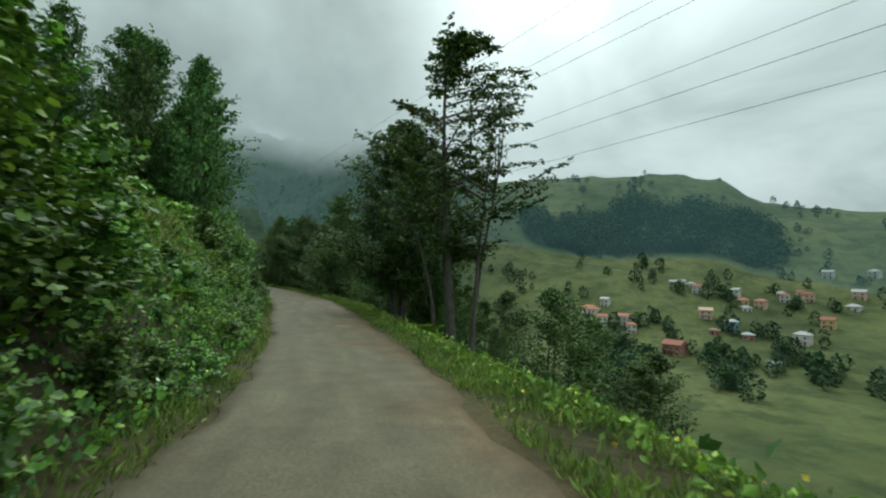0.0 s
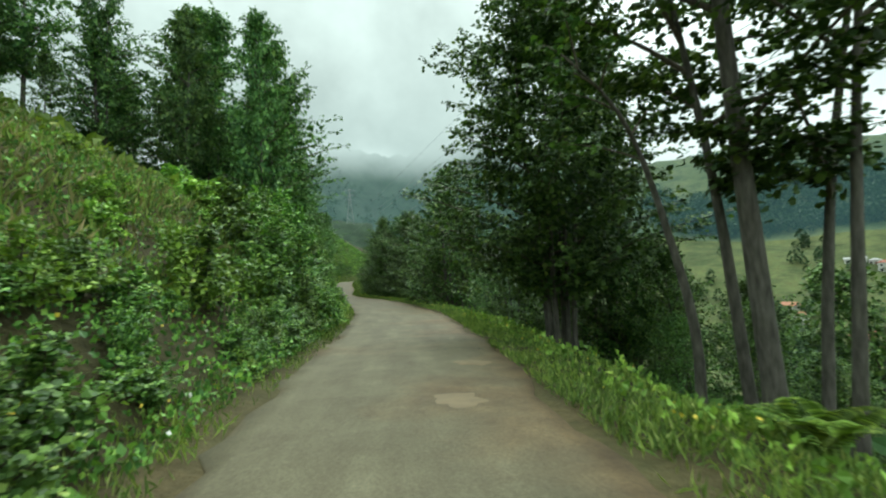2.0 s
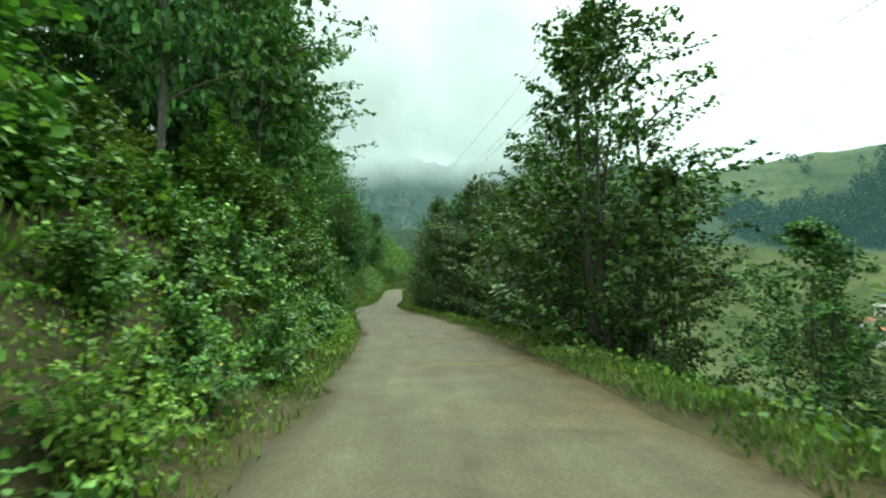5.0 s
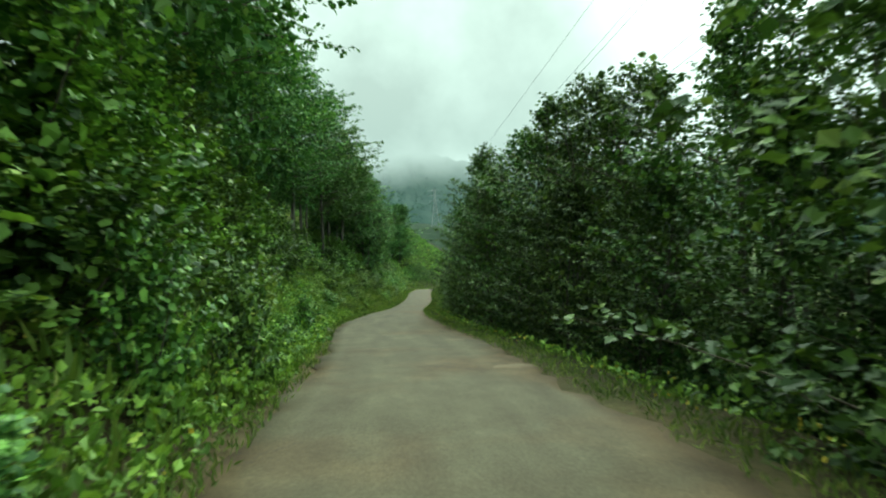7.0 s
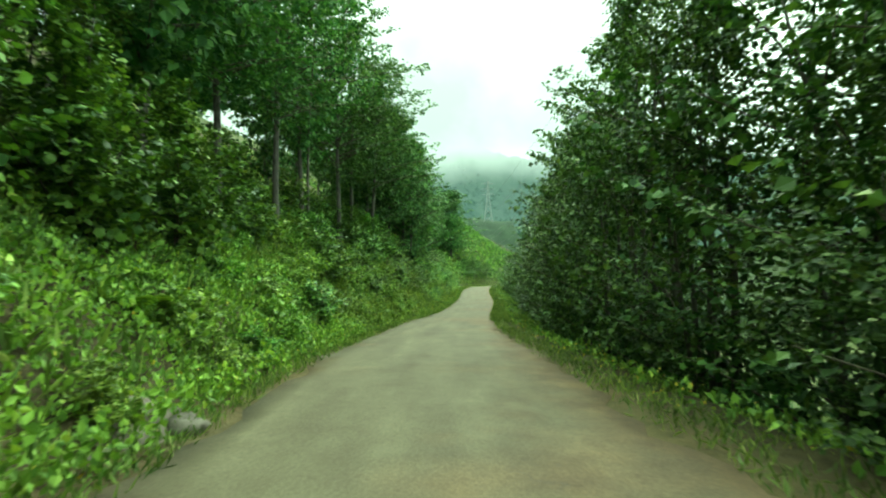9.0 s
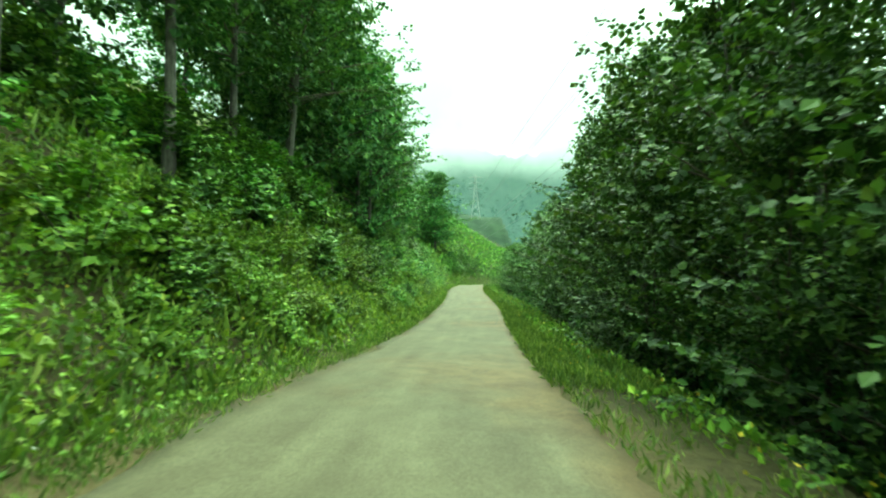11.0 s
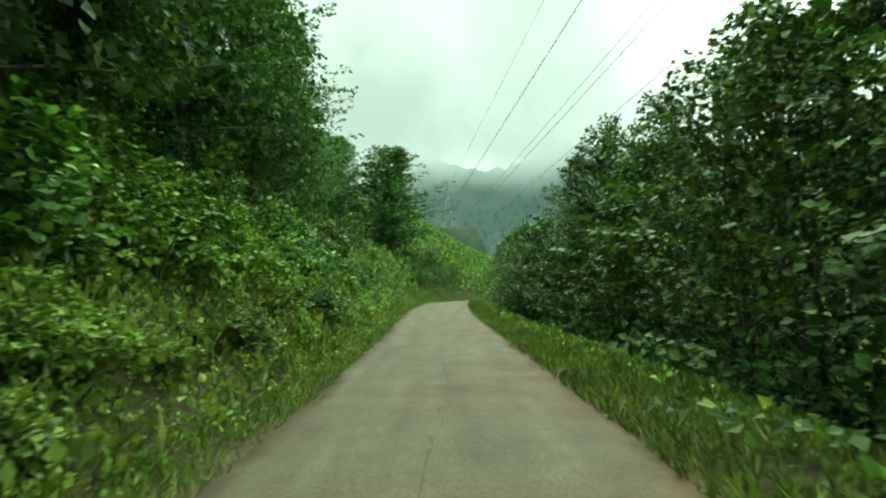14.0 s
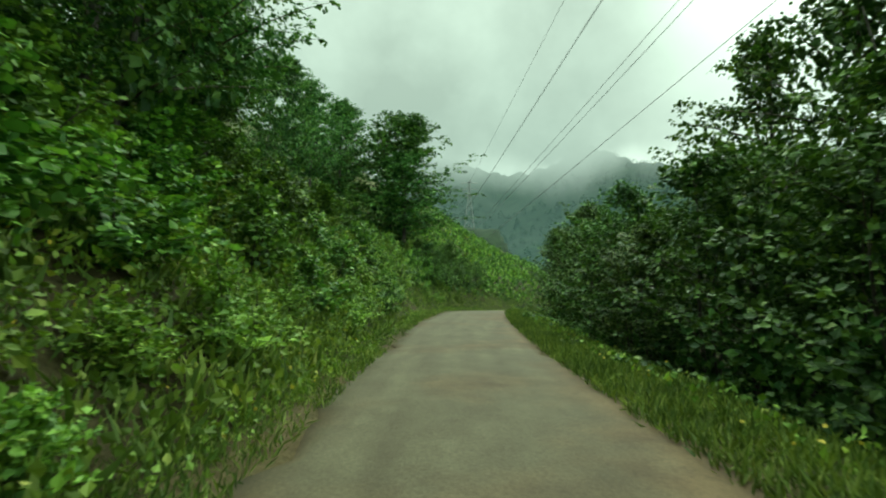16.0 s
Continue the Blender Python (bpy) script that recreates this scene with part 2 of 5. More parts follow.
def road_material():
    """Worn thin asphalt with tracked-in earth: greyer where wheels run, brown along one side."""
    m, N, L, p = nodes("worn_road")
    uv = N.new("ShaderNodeUVMap")
    sep = N.new("ShaderNodeSeparateXYZ")
    L.new(uv.outputs[0], sep.inputs[0])
    wide = noise_node(N, L, 0.28, 4.0, 0.6)
    mid = noise_node(N, L, 1.6, 5.0, 0.62)
    grit = noise_node(N, L, 26.0, 4.0, 0.75)
    lane, streak = N.new("ShaderNodeMapping"), N.new("ShaderNodeTexNoise")
    lane.inputs["Scale"].default_value = (2.6, 0.16, 1.0)
    L.new(uv.outputs[0], lane.inputs["Vector"]); L.new(lane.outputs[0], streak.inputs["Vector"])
    streak.inputs["Scale"].default_value, streak.inputs["Detail"].default_value = 1.5, 4.0
    blend = N.new("ShaderNodeMix"); blend.data_type = "FLOAT"; blend.inputs["Factor"].default_value = 0.55
    L.new(mid.outputs["Fac"], blend.inputs["A"]); L.new(streak.outputs["Fac"], blend.inputs["B"])
    base = ramp_node(N, L, blend.outputs["Result"], (0.3, (0.072, 0.061, 0.034)), (0.55, (0.118, 0.106, 0.062)), (0.75, (0.174, 0.159, 0.097)))
    mud = ramp_node(N, L, mid.outputs["Fac"], (0.3, (0.074, 0.052, 0.026)), (0.7, (0.160, 0.115, 0.056)))
    # earth lies across the outer side and towards both edges
    side = N.new("ShaderNodeMath"); side.operation = "MULTIPLY_ADD"; side.inputs[1].default_value = 0.42; side.inputs[2].default_value = -0.13
    L.new(sep.outputs["X"], side.inputs[0])
    edge = N.new("ShaderNodeMath"); edge.operation = "ABSOLUTE"; L.new(sep.outputs["X"], edge.inputs[0])
    edge2 = N.new("ShaderNodeMath"); edge2.operation = "POWER"; edge2.inputs[1].default_value = 6.0; L.new(edge.outputs[0], edge2.inputs[0])
    add = N.new("ShaderNodeMath"); add.operation = "ADD"; L.new(side.outputs[0], add.inputs[0]); L.new(edge2.outputs[0], add.inputs[1])
    more = N.new("ShaderNodeMapRange")
    more.inputs["From Min"].default_value, more.inputs["From Max"].default_value = 0.38, 0.66
    more.inputs["To Min"].default_value, more.inputs["To Max"].default_value = -0.45, 0.85
    L.new(wide.outputs["Fac"], more.inputs["Value"])
    add2 = N.new("ShaderNodeMath"); add2.operation = "ADD"; add2.use_clamp = True
    L.new(add.outputs[0], add2.inputs[0]); L.new(more.outputs["Result"], add2.inputs[1])
    col = mix_node(N, L, add2.outputs[0], base.outputs["Color"], mud.outputs["Color"])
    # cracks
    vo = N.new("ShaderNodeTexVoronoi")
    vo.feature = "DISTANCE_TO_EDGE"
    vo.inputs["Scale"].default_value = 0.55
    tc = N.new("ShaderNodeTexCoord")
    warp = N.new("ShaderNodeVectorMath"); warp.operation = "MULTIPLY_ADD"
    warp.inputs[1].default_value = (0.9, 0.9, 0.9)
    L.new(mid.outputs["Color"], warp.inputs[0]); L.new(tc.outputs["Object"], warp.inputs[2])
    L.new(warp.outputs[0], vo.inputs["Vector"])
    crack = ramp_node(N, L, vo.outputs["Distance"], (0.0, (1, 1, 1)), (0.016, (0, 0, 0)))
    some = ramp_node(N, L, wide.outputs["Fac"], (0.58, (0, 0, 0)), (0.68, (0.6, 0.6, 0.6)))
    cf = mix_node(N, L, 1.0, crack.outputs["Color"], some.outputs["Color"], "MULTIPLY")
    col = mix_node(N, L, cf, col, (0.055, 0.050, 0.040))
    g = ramp_node(N, L, grit.outputs["Fac"], (0.3, (0.66, 0.66, 0.66)), (0.7, (1.28, 1.28, 1.28)))
    col = mix_node(N, L, 1.0, col, g.outputs["Color"], "MULTIPLY")
    L.new(col, p.inputs["Base Color"])
    p.inputs["Roughness"].default_value = 0.8
    p.inputs["Specular IOR Level"].default_value = 0.3
    L.new(bump_node(N, L, grit.outputs["Fac"], 0.5, 0.012), p.inputs["Normal"])
    return m


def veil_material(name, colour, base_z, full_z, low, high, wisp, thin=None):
    """Glowing see-through sheet that imitates cloud and haze; density shifts upwards with ragged wisps."""
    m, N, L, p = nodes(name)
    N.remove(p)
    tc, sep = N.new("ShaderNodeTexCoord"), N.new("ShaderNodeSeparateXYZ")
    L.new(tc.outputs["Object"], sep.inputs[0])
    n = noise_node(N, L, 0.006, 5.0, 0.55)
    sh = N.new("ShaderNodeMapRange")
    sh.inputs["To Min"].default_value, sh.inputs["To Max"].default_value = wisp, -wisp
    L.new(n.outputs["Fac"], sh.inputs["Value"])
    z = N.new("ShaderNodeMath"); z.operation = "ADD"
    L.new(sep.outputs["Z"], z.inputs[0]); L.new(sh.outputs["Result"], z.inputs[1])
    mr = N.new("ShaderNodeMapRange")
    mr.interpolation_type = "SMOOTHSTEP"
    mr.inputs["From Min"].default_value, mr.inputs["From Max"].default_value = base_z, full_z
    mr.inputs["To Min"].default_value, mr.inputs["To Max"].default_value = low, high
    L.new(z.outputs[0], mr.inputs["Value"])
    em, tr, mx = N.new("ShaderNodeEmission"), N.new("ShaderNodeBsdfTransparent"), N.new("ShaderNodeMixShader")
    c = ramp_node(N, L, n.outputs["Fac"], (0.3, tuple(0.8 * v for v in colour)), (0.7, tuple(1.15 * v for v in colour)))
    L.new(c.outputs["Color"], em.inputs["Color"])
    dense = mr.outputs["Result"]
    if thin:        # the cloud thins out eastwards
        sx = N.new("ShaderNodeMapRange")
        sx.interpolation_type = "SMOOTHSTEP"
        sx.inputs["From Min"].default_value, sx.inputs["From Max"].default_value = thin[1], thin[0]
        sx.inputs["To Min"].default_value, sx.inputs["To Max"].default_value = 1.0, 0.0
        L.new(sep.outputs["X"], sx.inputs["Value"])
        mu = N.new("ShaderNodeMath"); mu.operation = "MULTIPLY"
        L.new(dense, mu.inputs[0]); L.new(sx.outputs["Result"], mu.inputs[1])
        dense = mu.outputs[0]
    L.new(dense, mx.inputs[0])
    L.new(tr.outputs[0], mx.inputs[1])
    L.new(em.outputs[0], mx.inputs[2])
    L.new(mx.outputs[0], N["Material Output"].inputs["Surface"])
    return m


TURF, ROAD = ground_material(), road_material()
HAZEL = leaf_material("hazel_leaf", (0.049, 0.106, 0.025), (0.187, 0.327, 0.067), (0.337, 0.463, 0.120), 0.55)
ALDER = leaf_material("alder_leaf", (0.025, 0.055, 0.013), (0.089, 0.153, 0.036), (0.155, 0.213, 0.058), 0.6)
# alder leaf a quarter brighter: open light on the young trees put into colour
ALDER_LIT = leaf_material("alder_leaf_lit", (0.031, 0.069, 0.017), (0.110, 0.193, 0.046), (0.193, 0.268, 0.074), 0.6)
WOODS = leaf_material("dark_woodland_leaf", (0.042, 0.100, 0.031), (0.134, 0.247, 0.073), (0.209, 0.321, 0.100), 0.65)
HERB = leaf_material("herb_leaf", (0.096, 0.163, 0.028), (0.240, 0.357, 0.063), (0.392, 0.454, 0.101), 0.6)
BLADE = leaf_material("grass_blade", (0.088, 0.138, 0.031), (0.196, 0.258, 0.058), (0.345, 0.375, 0.145), 0.65)
BRAMBLE = leaf_material("bramble_leaf", (0.106, 0.191, 0.040), (0.290, 0.445, 0.083), (0.473, 0.580, 0.140), 0.5)
STRAW = leaf_material("dry_grass_blade", (0.180, 0.175, 0.075), (0.290, 0.265, 0.130), (0.370, 0.320, 0.180), 0.7)
FARLEAF = leaf_material("distant_crown", (0.022, 0.047, 0.023), (0.041, 0.076, 0.034), (0.059, 0.097, 0.040), 0.7, 0.15)
PETAL = plain_material("yellow_petal", (0.62, 0.50, 0.05), 0.6)
MUD = plain_material("ochre_mud", (0.150, 0.112, 0.055), 0.75, 0.25, 4.0)
CRACK = plain_material("dark_crack_filling", (0.072, 0.068, 0.046), 0.9, 0.3, 6.0)
WHITE_PETAL = plain_material("white_petal", (0.75, 0.75, 0.70), 0.6)
BARK = bark_material("alder_bark", (0.034, 0.031, 0.025), (0.098, 0.092, 0.078))
TWIG = bark_material("twig_bark", (0.040, 0.034, 0.024), (0.105, 0.090, 0.065))
EARTH = plain_material("pale_bank_earth", (0.150, 0.132, 0.100), 0.95, 0.45, 2.6)
ROCK = plain_material("grey_rock", (0.125, 0.115, 0.088), 0.95, 0.5, 1.7)

# ---------------------------------------------------------------- shape of the land
GUIDE = np.array([            # road centre: x, y, z, half width
    (-1.79, -31.98, 0.40, 1.62),
    (-0.34, -16.02, 0.20, 1.62),
    (-0.22, -0.02, 0.00, 1.62),
    (-2.43, 11.70, -0.56, 1.81),
    (-5.94, 23.17, -0.74, 2.08),
    (-9.90, 34.53, -0.79, 2.15),
    (-14.98, 45.44, -0.79, 2.10),
    (-20.92, 55.90, -0.84, 2.31),
    (-27.41, 66.02, -0.90, 2.53),
    (-33.02, 76.66, -0.91, 2.18),
    (-37.64, 87.75, -0.83, 1.85),
    (-42.37, 98.77, -0.58, 1.98),
    (-46.92, 108.63, -0.20, 1.97),
    (-52.08, 119.46, 0.28, 2.05),
    (-56.87, 130.47, 0.88, 2.05),
    (-60.58, 141.88, 1.30, 2.05),
    (-62.53, 155.74, 1.16, 2.05),
    (-61.69, 171.72, 0.84, 2.05),
    (-59.81, 189.62, 0.84, 2.05),
    (-61.72, 211.54, 1.28, 2.05),
    (-71.99, 239.73, 1.88, 2.05),
    (-96.99, 283.03, 2.88, 2.05),
])


def smooth_line(pts, step):
    """Catmull-Rom through the guide, sampled evenly."""
    p = np.vstack([2 * pts[0] - pts[1], pts, 2 * pts[-1] - pts[-2]])
    u = np.linspace(0, 1, 24, endpoint=False)[:, None]
    out = []
    for i in range(1, len(p) - 2):
        a, b, c, d = p[i - 1:i + 3]
        out.append(0.5 * (2 * b + (c - a) * u + (2 * a - 5 * b + 4 * c - d) * u ** 2 + (3 * b - a - 3 * c + d) * u ** 3))
    q = np.vstack(out + [pts[-1:]])
    s = np.concatenate([[0], np.cumsum(np.linalg.norm(np.diff(q[:, :2], axis=0), axis=1))])
    t = np.arange(0, s[-1], step)
    return np.stack([np.interp(t, s, q[:, k]) for k in range(q.shape[1])], 1)


LINE = smooth_line(GUIDE, 0.5)
_t = np.gradient(LINE[:, :2], axis=0)
_t /= np.linalg.norm(_t, axis=1)[:, None]
RIGHT = np.stack([_t[:, 1], -_t[:, 0]], 1)
S0 = int(np.argmin(LINE[:, 0] ** 2 + LINE[:, 1] ** 2))      # beside the place where the ride begins
SLINE = (np.arange(len(LINE)) - S0) * 0.5


def road_coords(x, y):
    """Along, across (right positive), road height and half width, for arrays of places."""
    x, y = np.atleast_1d(x).astype(float), np.atleast_1d(y).astype(float)
    i = np.empty(len(x), int)
    for k in range(0, len(x), 20000):
        d = (x[k:k + 20000, None] - LINE[None, :, 0]) ** 2 + (y[k:k + 20000, None] - LINE[None, :, 1]) ** 2
        i[k:k + 20000] = d.argmin(1)
    dx, dy = x - LINE[i, 0], y - LINE[i, 1]
    side = dx * RIGHT[i, 0] + dy * RIGHT[i, 1]
    return SLINE[i], np.sign(side) * np.hypot(dx, dy), LINE[i, 2], LINE[i, 3]


AZ = [-180, -120, -80, -50, -35, -27, -21, -17, -12, -7, -2, 4, 10, 18, 25, 30, 33, 38, 45, 60, 90, 130, 180]
CREST = [120, 140, 150, 110, 150, 330, 330, 300, 300, 240, 180, 158, 152, 145, 155, 142, 112, 98, 90, 100, 110, 120, 120]


def lumps(x, y, size):
    """Soft irregular relief, about -1 to 1."""
    k = 2 * math.pi / size
    return (np.sin(k * (x + 0.6 * y) + 1.3) + np.sin(k * (0.8 * x - 1.1 * y) + 0.4) * 0.8 + np.sin(k * (1.9 * x + 0.5 * y)) * 0.45
            + np.sin(k * (0.4 * x + 2.3 * y) + 2.1) * 0.4 + np.sin(k * (3.1 * x - 2.2 * y)) * 0.25) / 2.2


def far_land(x, y):
    az, r = np.degrees(np.arctan2(x, y)), np.hypot(x, y)
    top = np.interp(az, AZ, CREST)
    reach = np.interp(az, [-180, -40, -30, -20, -10, 0, 180], [700, 700, 1000, 1250, 950, 730, 700])
    start = np.interp(az, [-180, -40, -30, -20, 0, 12, 170, 180], [60, 60, 160, 260, 255, 250, 250, 60])
    floor = np.interp(az, [-180, -40, -25, -14, 0, 170, 180], [5, 5, -8, -30, -38, -38, 5])
    power = np.interp(az, [-180, -40, -25, 0, 12, 170, 180], [1.3, 1.9, 1.7, 1.35, 1.35, 1.35, 1.3])
    u = np.clip((r - start) / (reach - start), 0, 1)
    z = floor + (top - floor) * u ** power
    z = z + lumps(x, y, 310) * 9 * np.clip((r - 250) / 250, 0, 1) + lumps(x, y, 90) * 1.2 * np.clip((r - 250) / 300, 0, 1)
    return z - np.clip(r - reach, 0, None) * 0.10


def bank(e):
    """Cut slope above the road: rise at e metres from the road's edge."""
    return np.where(e < 0.7, 0.08 * e, np.where(e < 5.0, 0.056 + 0.95 * (e - 0.7), 4.14 + 0.60 * (e - 5.0)))


def fall(e):
    """Below the road: verge, then a steep drop into the valley."""
    return np.where(e < 1.6, -0.05 * e, np.where(e < 60, -0.08 - 0.52 * (e - 1.6), -30.4 - 0.2 * (e - 60)))


def ground_z(x, y):
    x, y = np.atleast_1d(x).astype(float), np.atleast_1d(y).astype(float)
    s, d, zc, hw = road_coords(x, y)
    e = np.abs(d) - hw
    rough = np.clip(e, 0, 4) * 0.05 * lumps(x, y, 7.0) + np.clip(e - 1, 0, 12) * 0.07 * lumps(x, y, 23.0)
    near = zc + np.where(e < 0, -0.07 + 0.05 * np.clip(e + 0.35, 0, 1) / 0.35, np.where(d < 0, bank(e), np.maximum(fall(e), -39 - zc))) + np.where(e > 0, rough, 0)
    w = np.clip((np.abs(d) - 55) / 120, 0, 1)
    w = w * w * (3 - 2 * w)
    return near * (1 - w) + far_land(x, y) * w


def beside(s, d):
    """The place s metres along the road, d to the right of its middle, on the ground."""
    i = int(np.clip(S0 + s * 2, 0, len(LINE) - 1))
    x, y = LINE[i, 0] + RIGHT[i, 0] * d, LINE[i, 1] + RIGHT[i, 1] * d
    return float(x), float(y), float(ground_z(x, y)[0])


# ---------------------------------------------------------------- mesh helpers
def quick_mesh(name, verts, faces_per, idx, material, uv=None, flat=False):
    """A mesh from arrays; every face has faces_per corners."""
    me = bpy.data.meshes.new(name)
    n = len(idx) // faces_per
    me.vertices.add(len(verts))
    me.vertices.foreach_set("co", np.ascontiguousarray(verts, dtype=np.float32).ravel())
    me.loops.add(len(idx))
    me.loops.foreach_set("vertex_index", np.asarray(idx, dtype=np.int32))
    me.polygons.add(n)
    me.polygons.foreach_set("loop_start", np.arange(0, len(idx), faces_per, dtype=np.int32))
    me.update(calc_edges=True)
    me.polygons.foreach_set("use_smooth", np.full(n, not flat))
    me.materials.append(material)
    return me


def unit(v):
    return v / (np.linalg.norm(v, axis=-1, keepdims=True) + 1e-9)


def leaf_mesh(name, base, along, face, size, material, wide=0.36, rounded=False, blunt=False):
    """Folded leaves: base points, directions, facing, lengths."""
    along = unit(along)
    across = unit(np.cross(along, face))
    up = np.cross(across, along)
    L = size[:, None]
    if rounded:
        k = [base, base + L * (0.30 * along + 0.92 * wide * across + 0.10 * up), base + L * (0.72 * along + 0.80 * wide * across + 0.09 * up), base + L * (along - 0.06 * up),
             base + L * (0.72 * along - 0.80 * wide * across + 0.09 * up), base + L * (0.30 * along - 0.92 * wide * across + 0.10 * up)]
        v, pat, c = np.stack(k, 1).reshape(-1, 3), np.array([0, 1, 2, 3, 0, 3, 4, 5]), 4
    elif blunt:
        k = [base, base + L * (0.40 * along + wide * across + 0.07 * up), base + L * (0.86 * along + 0.62 * wide * across), base + L * (0.94 * along - 0.45 * wide * across - 0.05 * up),
             base + L * (0.45 * along - wide * across + 0.07 * up)]
        v, pat, c = np.stack(k, 1).reshape(-1, 3), np.arange(5), 5
    else:
        k = [base, base + L * (0.45 * along + wide * across + 0.10 * up), base + L * (along - 0.05 * up), base + L * (0.45 * along - wide * across + 0.10 * up)]
        v, pat, c = np.stack(k, 1).reshape(-1, 3), np.array([0, 1, 2, 0, 2, 3]), 3
    idx = (np.arange(len(base))[:, None] * len(k) + pat[None]).ravel()
    return quick_mesh(name, v, c, idx, material, flat=not rounded)


def tube_arrays(pts, radii, sides=6):
    """One tapered bent tube: vertices and quad corners."""
    pts = np.asarray(pts, float)
    t = unit(np.gradient(pts, axis=0))
    ref = np.where(np.abs(t[:, 2:3]) > 0.9, np.array([[1.0, 0, 0]]), np.array([[0, 0, 1.0]]))
    a = unit(np.cross(t, ref))
    b = np.cross(t, a)
    ang = np.linspace(0, 2 * math.pi, sides, endpoint=False)
    v = pts[:, None] + np.asarray(radii)[:, None, None] * (np.cos(ang)[None, :, None] * a[:, None] + np.sin(ang)[None, :, None] * b[:, None])
    i, j = np.meshgrid(np.arange(len(pts) - 1), np.arange(sides), indexing="ij")
    q = np.stack([i * sides + j, i * sides + (j + 1) % sides, (i + 1) * sides + (j + 1) % sides, (i + 1) * sides + j], -1)
    return v.reshape(-1, 3), q.reshape(-1)


def tubes_mesh(name, tubes, material):
    vs, qs, n = [], [], 0
    for v, q in tubes:
        vs.append(v)
        qs.append(q + n)
        n += len(v)
    return quick_mesh(name, np.vstack(vs), 4, np.concatenate(qs), material)


def mesh_part(name, me, parent, label=""):
    ob = new(name, me)
    ob.parent = parent
    return tagged(ob, label)


def part(name, bm, material, parent, label=""):
    me = bpy.data.meshes.new(name)
    bm.to_mesh(me)
    bm.free()
    me.materials.append(material)
    return mesh_part(name, me, parent, label)


def placed(x, y, z, turn=0.0, sx=1.0, sz=None, lean=(0, 0)):
    return Matrix.Translation((x, y, z)) @ Euler((lean[0], lean[1], turn)).to_matrix().to_4x4() @ Matrix.Diagonal((sx, sx, sz or sx, 1))


# ---------------------------------------------------------------- ground and road
def stretch(lo, hi, step, far, grow):
    mid = list(np.arange(lo, hi + 1e-6, step))
    left, right, g = [], [], step
    while (right[-1] if right else hi) < far:
        g *= grow
        right.append((right[-1] if right else hi) + g)
    g = step
    while (left[-1] if left else lo) > -far:
        g *= grow
        left.append((left[-1] if left else lo) - g)
    return np.array(left[::-1] + mid + right)


def build_ground():
    u, v = stretch(-20, 22, 0.45, 4200, 1.055), stretch(-24, 200, 0.8, 4200, 1.055)
    U, V = np.meshgrid(u, v, indexing="ij")
    h = radians(22)
    x, y = (U * math.cos(h) - V * math.sin(h)).ravel() - 6, (U * math.sin(h) + V * math.cos(h)).ravel()
    z = ground_z(x, y)
    n = len(v)
    i, j = np.meshgrid(np.arange(len(u) - 1), np.arange(n - 1), indexing="ij")
    q = np.stack([i * n + j, (i + 1) * n + j, (i + 1) * n + j + 1, i * n + j + 1], -1).ravel()
    me = quick_mesh("ground", np.stack([x, y, z], 1), 4, q, TURF)
    _, d, _, hw = road_coords(x, y)
    e = np.abs(d) - hw
    layer = me.attributes.new("litter_shade", "FLOAT", "POINT")
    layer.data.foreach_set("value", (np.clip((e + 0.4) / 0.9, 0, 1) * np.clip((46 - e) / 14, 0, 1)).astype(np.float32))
    layer = me.attributes.new("shoulder", "FLOAT", "POINT")
    layer.data.foreach_set("value", (np.clip((0.75 - e) / 0.5, 0, 1) * np.clip(0.75 + 0.4 * lumps(x, y, 3.3), 0, 1)).astype(np.float32))
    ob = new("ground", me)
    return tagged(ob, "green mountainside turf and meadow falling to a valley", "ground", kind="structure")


def build_road():
    n = len(LINE)
    cols = np.array([-1.0, -1.0, -0.8, -0.45, -0.15, 0.15, 0.45, 0.8, 1.0, 1.0])
    s = SLINE
    rag = [0.10 * np.sin(s * 1.7 + 1) + 0.07 * np.sin(s * 3.9) + 0.05 * np.sin(s * 7.3 + 2) + 0.12 * np.sin(s * 0.6),
           0.10 * np.sin(s * 1.4 + 3) + 0.08 * np.sin(s * 4.4 + 1) + 0.05 * np.sin(s * 8.1) + 0.12 * np.sin(s * 0.5 + 2)]
    verts, uvs = [], []
    for k, c in enumerate(cols):
        w = LINE[:, 3] * c + (-rag[0] if c < -0.9 else rag[1] if c > 0.9 else 0)
        x, y = LINE[:, 0] + RIGHT[:, 0] * w, LINE[:, 1] + RIGHT[:, 1] * w
        z = LINE[:, 2] + 0.03 * (1 - c * c) + 0.012 * lumps(x, y, 2.6) + 0.02 * lumps(x, y, 9)
        if k in (0, len(cols) - 1):
            z = z - 0.22
        verts.append(np.stack([x, y, z], 1))
        uvs.append(np.stack([np.full(n, c), s], 1))
    v, uv = np.stack(verts, 1).reshape(-1, 3), np.stack(uvs, 1).reshape(-1, 2)
    m = len(cols)
    i, j = np.meshgrid(np.arange(n - 1), np.arange(m - 1), indexing="ij")
    q = np.stack([i * m + j, i * m + j + 1, (i + 1) * m + j + 1, (i + 1) * m + j], -1).ravel()
    me = quick_mesh("road", v, 4, q, ROAD)
    layer = me.uv_layers.new(name="UVMap")
    layer.data.foreach_set("uv", uv[q].astype(np.float32).ravel())
    return tagged(new("road", me), "narrow worn road of cracked asphalt and brown earth", "road", kind="structure")


